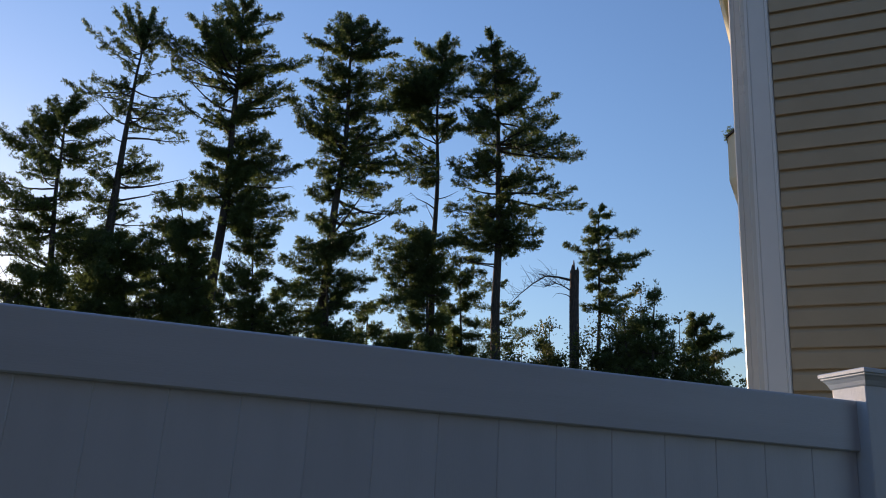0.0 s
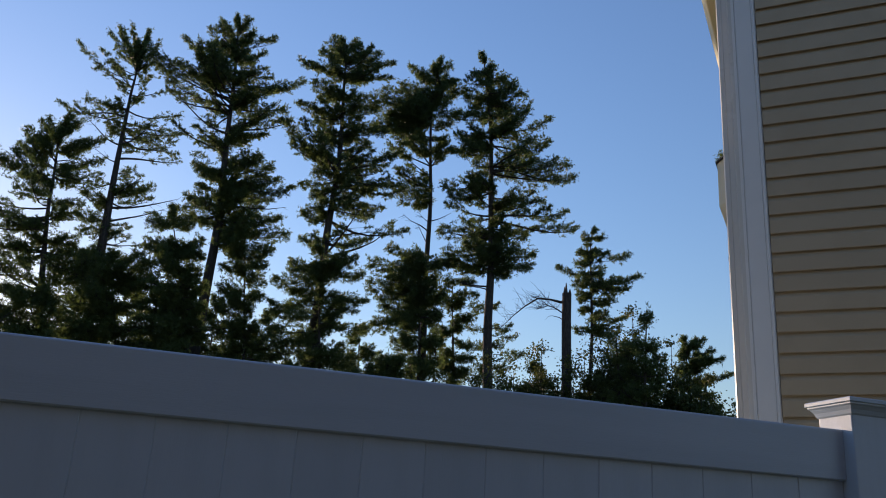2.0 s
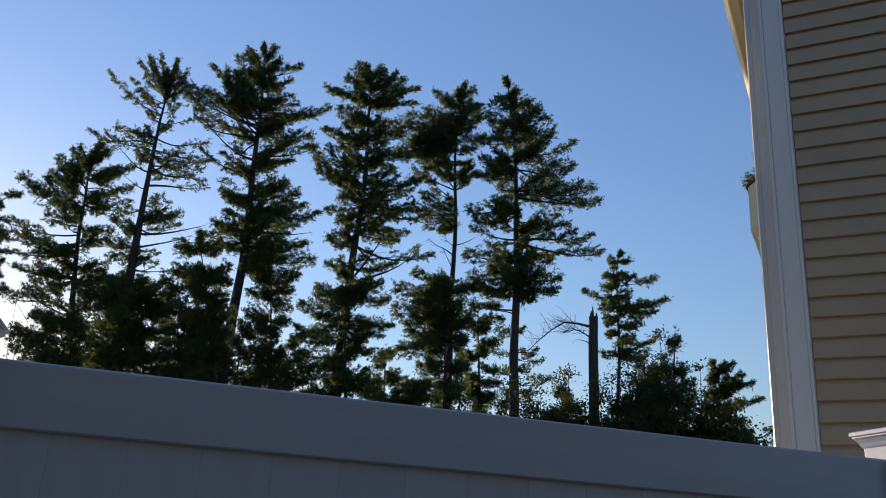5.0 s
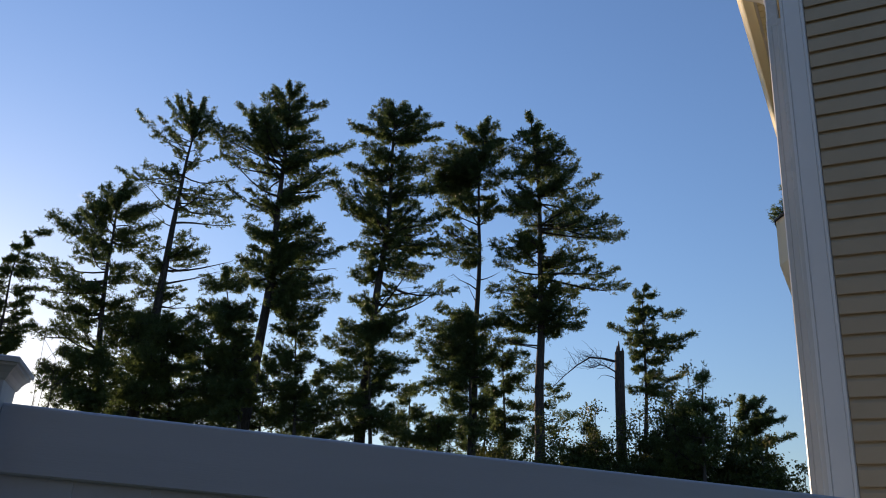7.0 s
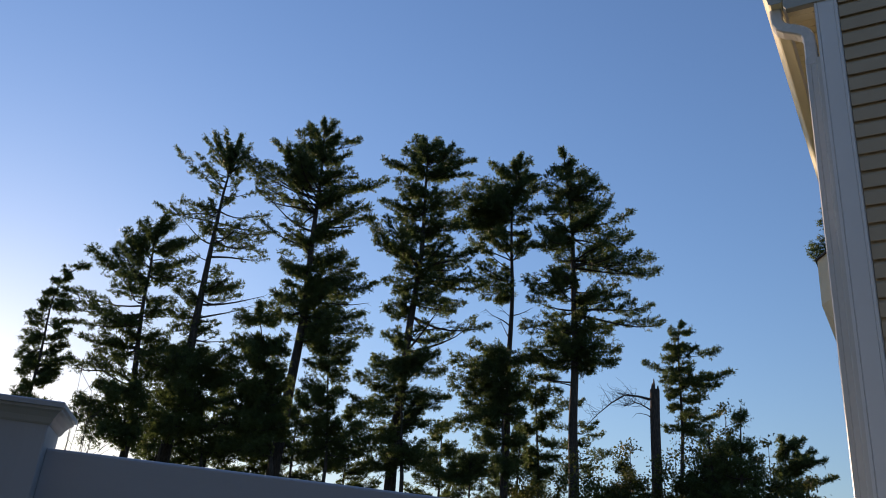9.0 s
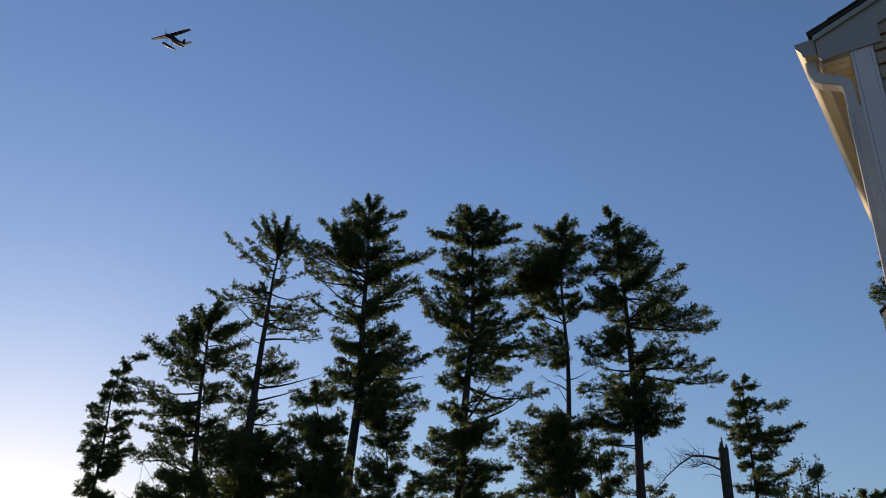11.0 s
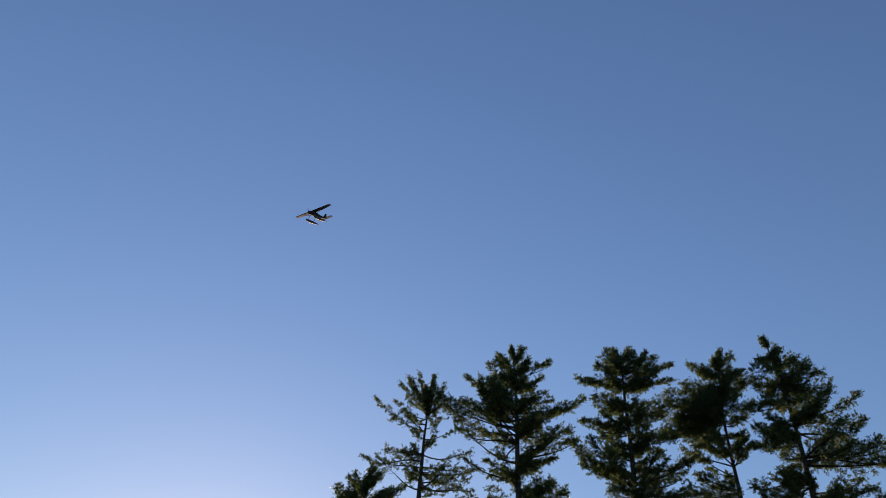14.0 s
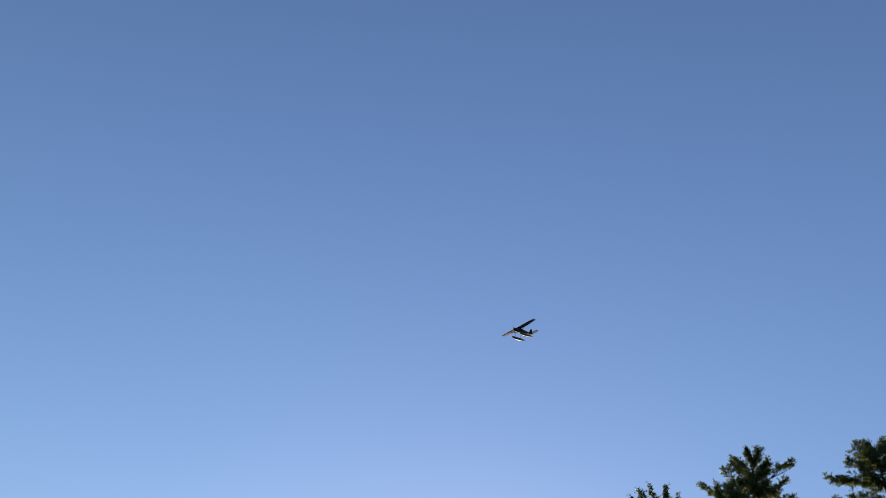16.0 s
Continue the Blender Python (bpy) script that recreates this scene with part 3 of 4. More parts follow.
pine("tall thin sparse pine with a leaning trunk",
     (-5.27, 37.92), 5.2, 0.4, 0.78, [(0, 0), (0, 8.1), (0.18, 10.5), (0.1, 12.7), (0.11, 14.9), (0.03, 17.2), (0.02, 18.7), (0.07, 20), (0.09, 20.9), (0.17, 22.1), (0.14, 22.7)], 43,
     crown=[(21.5, 0.2, 24.4, 0.3, 0.47), (21.7, -0.6, 24.3, 0.25, 0.43), (21.5, -1.2, 24.1, 0.3, 0.43), (21.4, 0.8, 24.1, 0.3, 0.52), (21.1, -1.6, 23.8, 0.4, 0.36), (21.3, -0.3, 23.8, 0.2, 0.57), (21.9, -0.2, 23.7, 0.1, 0.57), (21.1, 0.1, 23.4, 0.2, 0.62), (21.3, -0.6, 23.1, 0.2, 0.62), (21.3, 0.8, 23, 0.3, 0.47), (20.6, -2.8, 22.6, 0.45, 0.31), (21.2, -1.8, 22.6, 0.45, 0.28), (21.3, 0.5, 22.5, 0.2, 0.47), (21.3, -1.1, 21.9, 0.3, 0.33), (20.7, -1.9, 21.8, 0.4, 0.28)],
     upper=[(20.9, 0.8, 21.8, 0.3, 0.28), (20.3, 1.6, 21.3, 0.6, 0.14), (21, -0.7, 21.1, 0.2, 0.38), (20.1, 0.6, 20.7, 0.2, 0.38), (19.7, 2.6, 20.2, 0.35, 0.26), (19.8, -1.2, 20.1, 0.2, 0.38), (20, -2, 20, 0.3, 0.36), (19.7, -3.1, 19.5, 0.35, 0.31), (19.2, 2.6, 19.4, 0.3, 0.31), (19.2, -2.3, 19.3, 0.4, 0.33), (18.9, -0.9, 19.3, 0.2, 0.47), (18.1, -1.8, 19.1, 0.95, 0.09), (18.7, 2.8, 19.1, 0.3, 0.31), (18.9, 0.9, 19.1, 0.2, 0.28), (18.7, -0.7, 18.7, 0.2, 0.43)],
     middle=[(18.4, 2.5, 18.5, 0.3, 0.33), (18.1, 2.7, 18.3, 0.35, 0.31), (17.4, 2.9, 17.9, 0.45, 0.19), (17.8, 0.7, 17.9, 0.3, 0.28), (17.2, -1.1, 17.6, 0.95, 0.07), (16.6, 0.8, 17, 0.3, 0.33), (15.6, 1.8, 16.3, 0.2, 0.43), (15.4, 1.4, 15.9, 0.1, 0.47), (14.9, 3.1, 15.8, 0.92, 0.07), (15.2, 1.8, 15.5, 0.2, 0.4), (16.1, -1.3, 15.5, 0.2, 0.47), (14.2, 2.5, 15.3, 0.95, 0.07), (15.2, -1.2, 15.1, 0.2, 0.43), (14.9, -0.6, 14.9, 0, 0.57), (14.2, 1.1, 14.1, 0.5, 0.24)],
     lower=[(14.3, -1.2, 14.1, 0.2, 0.62), (13.8, 0.1, 14, 0, 0.57), (13.2, 0.7, 13.8, 0.2, 0.52), (13.2, 1.8, 13.3, 0.7, 0.19), (13.8, -1.1, 13.3, 0.1, 0.71), (12.8, -0.4, 12.9, 0, 0.71), (12.7, -1.6, 12.4, 0.1, 0.71), (12.7, 1.2, 12.4, 0.1, 0.62), (11.9, 1.8, 12.2, 0.1, 0.62), (12.1, -0.7, 11.9, 0, 0.81), (11.6, 0.8, 11.5, 0, 0.76), (11.6, -1.3, 11.1, 0.1, 0.81), (10.8, -0.7, 10.4, 0, 0.81), (10.3, 1.2, 10.3, 0.1, 0.62), (9.5, -0.7, 9.1, 0, 0.76)])
pine("tall full white pine with broad upswept limbs",
     (-0.54, 37.31), -2.4, 0.38, 1.1, [(0, 0), (0, 8.2), (0.15, 10.5), (0.22, 13.2), (0.22, 15.8), (0.15, 17.9), (0.04, 20), (-0.04, 22.3), (-0.1, 24.2), (-0.24, 25.9)], 44,
     crown=[(24.6, -0.1, 25.9, 0, 0.45), (24.2, 0.5, 25.7, 0.1, 0.6), (23.7, -0.9, 25.5, 0.2, 0.45), (23.7, 0.8, 25.1, 0.1, 0.69), (22.9, 1.9, 25.1, 0.4, 0.37), (23.4, -1.5, 24.7, 0.2, 0.5), (23.1, -0.4, 24.5, 0, 0.79), (22.7, 1.4, 24.1, 0.2, 0.37), (23.1, -0.9, 23.9, 0.1, 0.69), (23.2, 0.5, 23.9, 0, 0.79), (21, -2.7, 23.9, 0.45, 0.45), (22.7, -1.6, 23.7, 0.3, 0.35), (21.3, -2, 23.3, 0.3, 0.6), (21, 3.6, 23.2, 0.3, 0.4), (22.4, 1, 23.1, 0.1, 0.6)],
     upper=[(22.1, 1.9, 23, 0.3, 0.32), (19.6, -4.3, 23, 0.7, 0.5), (22.1, -1.1, 22.9, 0.1, 0.55), (19.6, -3.9, 22.7, 0.5, 0.65), (20.7, -3, 22.6, 0.45, 0.6), (21.1, 2.7, 22.5, 0.3, 0.4), (21.9, 1, 22.3, 0, 0.65), (21, -2.3, 22.3, 0.4, 0.6), (21.9, -1.4, 22.3, 0.2, 0.5), (19.9, -3.3, 21.9, 0.5, 0.6), (21.3, 0.5, 21.5, 0, 0.74), (20.3, 2.8, 21.3, 0.2, 0.45), (20.7, 1.2, 21.2, 0, 0.69), (19.7, -3.2, 21.2, 0.6, 0.2), (19.4, -2.9, 21, 0.9, 0.12)],
     middle=[(20, -1, 20.8, 0.1, 0.6), (19.6, 3, 20.7, 0.4, 0.4), (19.7, 1.8, 20.7, 0.1, 0.5), (19.2, 1.9, 19.8, 0.2, 0.45), (19.4, 0.5, 19.8, 0, 0.65), (18.6, -2.7, 19.5, 0.55, 0.2), (18.8, -1.7, 19.3, 0.3, 0.3), (18.8, 1, 19.3, 0, 0.6), (18.2, -0.8, 19, 0, 0.55), (18.3, -1.4, 18.7, 0.4, 0.25), (17.9, 1.7, 18.3, 0.1, 0.69), (17.3, 2.3, 18, 0.2, 0.6), (17.3, -1.5, 17.9, 0.1, 0.6), (16.9, 2.7, 17.4, 0.2, 0.5), (16.7, 2, 17.3, 0.1, 0.6)],
     lower=[(17, -1.3, 17.1, 0.1, 0.65), (17, 3.4, 16.9, 0.25, 0.55), (16.4, -1.2, 16.5, 0.1, 0.69), (16.1, 1.2, 16.4, 0, 0.74), (15.7, 3.2, 16.1, 0.95, 0.07), (15.7, -1.7, 16, 0.2, 0.6), (15.5, 2, 15.8, 0.1, 0.74), (14.9, 2.9, 15.3, 0.1, 0.65), (15.2, -2.1, 15.2, 0.3, 0.5), (15.2, 2, 14.9, 0, 0.74), (14.9, -0.8, 14.8, 0.1, 0.69), (14.4, 3.4, 14.6, 0.15, 0.6), (14.1, 1.2, 14.3, 0, 0.69), (13.8, 2.7, 13.7, 0.1, 0.65)])
pine("dense dark young pine beside a taller trunk",
     (-0.65, 35.19), -1.5, 0.17, 1.25, [(0, 0), (0, 7.3), (-0.68, 10.2), (-1.31, 12.6), (-1.66, 14)], 45,
     crown=[(13.9, -0.1, 14.4, 0, 0.47), (13.5, 0.9, 14, 0, 0.65), (13.7, -1.1, 13.7, 0.1, 0.61), (12.4, 1.1, 13, 0, 0.79), (12.9, -1.3, 12.7, 0, 0.79), (12.4, -0.6, 12.3, 0, 0.84), (12.1, 1.1, 12.3, 0, 0.7), (11.9, -1.9, 11.9, 0, 0.79), (11.6, 0.9, 11.7, 0, 0.79), (11.4, -0.6, 11.3, 0, 0.84), (11.1, 1.1, 11.1, 0, 0.65), (11.1, -1.8, 10.8, 0, 0.84)],
     lower=[(10.4, 0.5, 10.6, 0, 0.79), (10.4, -1.3, 10.3, 0, 0.79), (9.9, 0.9, 10, 0, 0.7), (10.2, -1.9, 9.8, 0, 0.84), (9.9, -0.9, 9.8, 0, 0.84), (9.2, 0.3, 9.4, 0, 0.79), (9.4, -2.2, 8.9, 0, 0.84), (9, 0.9, 8.9, 0, 0.7), (9, -1.2, 8.6, 0, 0.84), (8.1, -0.8, 8, 0, 0.79), (8.5, -2.1, 7.9, 0, 0.84)])
pine("young pine with upturned branch tips",
     (1.66, 36.36), -4.6, 0.16, 1.15, [(0, 0), (0, 7.9), (-0.33, 10.8), (-0.57, 13.2)], 46,
     crown=[(13.7, -1.1, 13.7, 0.1, 0.64), (13, 1.1, 13.4, 0.1, 0.54), (12.9, -0.8, 13, 0.1, 0.59), (12.6, 1, 12.7, 0.1, 0.59), (12.2, -1.1, 12.5, 0.2, 0.5), (12.1, -0.2, 12.4, 0, 0.69), (11.7, 0.9, 11.9, 0.1, 0.59), (11.4, -1.2, 11.5, 0.1, 0.59), (11.1, 0.8, 11.1, 0.1, 0.59), (11.1, -0.7, 11, 0.1, 0.64), (10.5, 0.3, 10.6, 0, 0.69), (10.5, -1.3, 10.4, 0.1, 0.74), (9.5, 0.6, 9.8, 0, 0.74), (9.8, -1.6, 9.6, 0, 0.89), (9, 1.3, 9.2, 0, 0.79), (9.3, -0.6, 9.2, 0, 0.89), (8.8, -1.5, 8.5, 0, 0.94), (8.4, 1.5, 8.5, 0, 0.84)])
pine("dark bushy pine among the trunks",
     (-3.57, 36.49), 1.8, 0.14, 1.1, [(0, 0), (0, 7.4), (-0.48, 9.8), (-1.25, 12.3)], 47,
     crown=[(11.9, 0.4, 12.1, 0.1, 0.6), (12, -1.6, 11.8, 0, 0.7), (11.7, 1.6, 11.7, 0.1, 0.7), (11.1, 1.7, 11.3, 0.1, 0.6), (11.5, -2.6, 11.2, 0, 0.79), (11.2, -1.5, 11, 0, 0.84), (10.8, -0.7, 11, 0, 0.7), (10.6, 1.4, 11, 0, 0.65), (10.1, 1.3, 10.3, 0.1, 0.51), (10.3, -1.6, 10.1, 0, 0.79)],
     lower=[(10.3, -2.7, 10, 0, 0.84), (9.6, -0.2, 9.5, 0.1, 0.56), (9.8, -2.2, 9.4, 0, 0.84), (9.1, 1.4, 9.2, 0, 0.6), (9.1, -2.8, 8.8, 0, 0.84), (8.7, -0.7, 8.7, 0.1, 0.51), (8.9, -1.8, 8.6, 0, 0.7), (8.4, 1.1, 8.4, 0, 0.65), (8, 1.8, 8.1, 0, 0.65), (7.9, 0, 7.8, 0, 0.56)])
pine("tall white pine with layered flat limbs",
     (4.66, 36.71), -9.7, 0.36, 1.1, [(0, 0), (0, 8.2), (0.02, 11.3), (0.06, 14.1), (0.22, 16.2), (0.33, 18), (0.28, 20.2), (0.22, 22.4), (0.16, 24.8), (-0.08, 25.8)], 48,
     crown=[(25, -0.3, 25.8, 0, 0.46), (24.6, 0.6, 25.4, 0.1, 0.67), (23.4, 1.8, 25.2, 0.4, 0.51), (24.3, -0.6, 25.1, 0, 0.77), (24.3, -1.4, 24.9, 0.2, 0.56), (23.9, 1, 24.9, 0, 0.82), (23.3, 2.6, 24.8, 0.4, 0.36), (23.6, -2.4, 24.5, 0.4, 0.38), (23.2, 1.8, 24.4, 0.2, 0.51), (23.4, -1.8, 24.1, 0.2, 0.62), (22.8, 2.5, 23.9, 0.45, 0.33), (23.3, 1.2, 23.9, 0, 0.82), (23.4, -0.8, 23.7, 0, 0.87), (22.6, -1.6, 22.7, 0.1, 0.67), (21.8, 1.2, 22.5, 0.1, 0.62), (22.4, -1.3, 22.1, 0.1, 0.51), (21.1, 1.8, 21.8, 0.1, 0.87)],
     middle=[(21.5, -0.4, 21.7, 0, 0.62), (20.8, -2.4, 21.6, 0.2, 0.51), (20.9, -1.6, 21.6, 0.1, 0.51), (20.5, 1.8, 20.9, 0.1, 0.87), (20.2, -1.5, 20.6, 0.1, 0.62), (20.3, 2.3, 20.4, 0.3, 0.46), (20.2, 0.8, 20.4, 0, 0.72), (19.5, -1.4, 20, 0, 0.67), (18.3, -2.9, 20, 0.25, 0.67), (19.4, 1.5, 19.7, 0.2, 0.36), (18.4, 3.2, 19.7, 0.5, 0.36), (18.2, -2.5, 19.3, 0.3, 0.67), (18.6, 2.9, 19.3, 0.35, 0.33), (18.6, -1.8, 19, 0.2, 0.62), (19.2, 1.2, 18.9, 0, 0.56), (18, 2.5, 18.8, 0.3, 0.26), (17.7, 1.3, 18.1, 0, 0.72)],
     lower=[(17.7, 3.3, 17.9, 0.3, 0.38), (17.7, -1.2, 17.8, 0.2, 0.56), (17.4, 3.5, 17.5, 0.35, 0.31), (16.8, 2, 17.2, 0.1, 0.51), (17.7, -1.7, 17.1, 0.3, 0.46), (17.1, -1.1, 16.8, 0.1, 0.56), (16.5, 2.6, 16.7, 0.4, 0.36), (15.9, -0.7, 16.4, 0, 0.62), (16.2, 2.1, 16.3, 0.1, 0.56), (16.5, -1.5, 15.9, 0.2, 0.38), (15.6, -1.3, 15.6, 0.3, 0.31), (13.7, 3.3, 15.5, 0.85, 0.18), (14.8, 2.5, 15.4, 0.92, 0.08), (15.6, 3.9, 15.3, 0.5, 0.31), (14.5, 2.2, 14.9, 0.3, 0.41), (14.4, -1.2, 14.4, 0.2, 0.51)])
pine("bushy young pine around a taller trunk",
     (4.90, 35.23), -9.7, 0.17, 1.2, [(0, 0), (0, 7.6), (-0.34, 11), (-0.53, 13.8)], 49,
     crown=[(13.4, -0.5, 13.6, 0, 0.64), (13.1, 1.6, 13.3, 0.1, 0.59), (13, -1.5, 12.9, 0.1, 0.64), (12.6, 2, 12.8, 0.1, 0.54), (12.3, 0.8, 12.6, 0, 0.89), (12.3, -0.4, 12.5, 0, 0.89), (12.6, -2.2, 11.9, 0.15, 0.59), (12, -1.4, 11.6, 0, 0.74), (11.5, 2.2, 11.4, 0.2, 0.44), (11.2, 0.1, 11.4, 0, 0.79), (11, 1.7, 11, 0.1, 0.54), (11.2, -2.3, 11, 0.2, 0.44)],
     lower=[(10.7, 0.9, 10.7, 0.1, 0.54), (9.9, 0.6, 10.3, 0, 0.64), (10.7, -2.1, 10.3, 0.3, 0.39), (10.2, 2.2, 10.1, 0.2, 0.44), (9.9, -2.3, 9.5, 0.2, 0.49), (9.7, -0.9, 9.5, 0.1, 0.59), (8.9, 1.1, 9, 0, 0.74), (9.2, -2.1, 8.8, 0.1, 0.64), (8.7, -0, 8.8, 0, 0.74), (8.4, 1.7, 8.5, 0, 0.69), (8.4, -1.3, 8.3, 0, 0.69)])
pine("tall pine with a dark crown and bare grey mid trunk",
     (9.88, 36.31), -17.1, 0.25, 1.1, [(0, 0), (0, 8), (-0.05, 10.5), (-0.09, 13.3), (-0.1, 15.1), (-0.15, 17.8), (-0.26, 20), (-0.39, 22.6), (-0.27, 24.3), (-0.17, 25.6)], 50,
     crown=[(24.7, 0.1, 25.6, 0, 0.47), (24.3, 0.7, 25.1, 0.1, 0.52), (24.2, -0.3, 25.1, 0, 0.57), (23.8, -1.5, 24.9, 0.3, 0.52), (23.8, -0.9, 24.6, 0.1, 0.73), (24.2, 1.2, 24.4, 0.3, 0.36), (23.1, 0.7, 24.1, 0.1, 0.63), (23.9, 1.6, 24, 0.2, 0.57), (23.5, -1.9, 23.7, 0.1, 0.94), (23, 1.2, 23.5, 0.1, 0.68), (22.8, 0.4, 23.5, 0, 0.94), (23, -0.9, 23.2, 0, 1.2), (23.3, -2.7, 22.9, 0.2, 0.89)],
     middle=[(22.6, 1.6, 22.6, 0.2, 0.63), (22.3, -1.7, 22.5, 0, 1.2), (23, -3.3, 22.4, 0.2, 0.99), (22.3, -2.3, 22, 0.1, 1.15), (21.3, 1.1, 21.7, 0.3, 0.36), (22.6, -3.1, 21.6, 0.2, 1.04), (21.9, -2.2, 21.5, 0.2, 0.89), (21, -2, 21, 0.2, 0.63), (20.8, 0.9, 21, 0.3, 0.36), (19.8, 0.9, 20.6, 0.3, 0.52), (20.1, -1.7, 20.5, 0.3, 0.47), (19.4, 1, 20.4, 0.35, 0.47), (20, -1, 20.3, 0.2, 0.57)],
     lower=[(19.4, -2.3, 20.3, 0.45, 0.39), (18.9, -1.5, 19.9, 0.7, 0.21), (18.6, -0.5, 18.8, 0.3, 0.31), (18.1, -2.5, 18.3, 0.35, 0.42), (18, -1.1, 18.3, 0.2, 0.36), (17.8, -1.6, 17.3, 0.2, 0.57), (17.4, -0.8, 17.1, 0.1, 0.52), (16.4, 1.1, 16.9, 0.98, 0.05), (16.3, -0.6, 16.8, 0.98, 0.05), (15.8, -1.4, 16.8, 0.98, 0.05), (15.1, -0.6, 16.2, 0.98, 0.05)])
pine("dense bushy pine below a bare trunk",
     (9.39, 35.10), -16.9, 0.17, 1.3, [(0, 0), (0, 7.6), (-0.17, 11.6), (-0.15, 14.2)], 51,
     crown=[(13.9, -1.8, 14.1, 0.15, 0.5), (13.8, -0.7, 14, 0, 0.7), (13.5, 1.7, 13.7, 0.1, 0.5), (13.2, -2.6, 13.3, 0.2, 0.55), (12.9, -1, 13.2, 0, 0.91), (12.4, 0.7, 13, 0, 0.7), (12.9, -2.6, 12.5, 0.1, 0.55), (12.4, -1.7, 12.2, 0, 0.76), (11.8, 1.2, 12.2, 0, 0.81), (11.6, -0.6, 11.8, 0, 0.96), (11.8, -1.9, 11.5, 0, 0.86), (11, 1, 11.1, 0, 0.76), (10.5, -0.8, 10.5, 0, 0.91), (11.3, -2.2, 10.4, 0, 0.76), (9.7, -1.3, 9.8, 0.1, 0.55), (9.7, 1, 9.8, 0.1, 0.6), (9.1, -0.5, 8.9, 0, 0.7), (8.7, 0.8, 8.6, 0, 0.7)])
pine("low dark spreading pine",
     (7.56, 33.65), -15.7, 0.12, 1.2, [(0, 0), (0, 7.3), (-0.05, 8), (-0.03, 8.9)], 52,
     crown=[(8.6, 0.8, 8.7, 0.1, 0.53), (8.6, -0.9, 8.4, 0.1, 0.53), (8.3, 1.3, 8.2, 0, 0.62), (8.4, -1.5, 8, 0, 0.62), (7.9, 0.6, 7.9, 0, 0.72), (8, -0.8, 7.8, 0, 0.72), (7.7, -0.1, 7.6, 0, 0.67)])
pine("young pine in the undergrowth",
     (11.86, 37.38), -19.2, 0.14, 1.1, [(0, 0), (0, 8.3), (-0.13, 11), (-0.3, 13.9)], 53,
     crown=[(13.6, 1.1, 13.7, 0.2, 0.43), (13.3, -0.9, 13.7, 0.1, 0.59), (12.9, 1.3, 12.8, 0.1, 0.49), (12.4, -0.6, 12.5, 0.1, 0.59), (12.3, 0.5, 12.5, 0, 0.65), (11.7, 1.1, 11.8, 0.1, 0.49), (11.3, 0.4, 11.3, 0, 0.59), (11, -0.9, 11, 0.1, 0.49), (10.6, 0.9, 10.4, 0.2, 0.43), (10.2, -0.6, 10, 0.1, 0.54), (9.8, 1, 9.7, 0.1, 0.54), (9.3, -0.6, 9.2, 0, 0.65), (8.9, 0.7, 8.9, 0, 0.7), (8.7, -0.1, 8.7, 0, 0.65)])
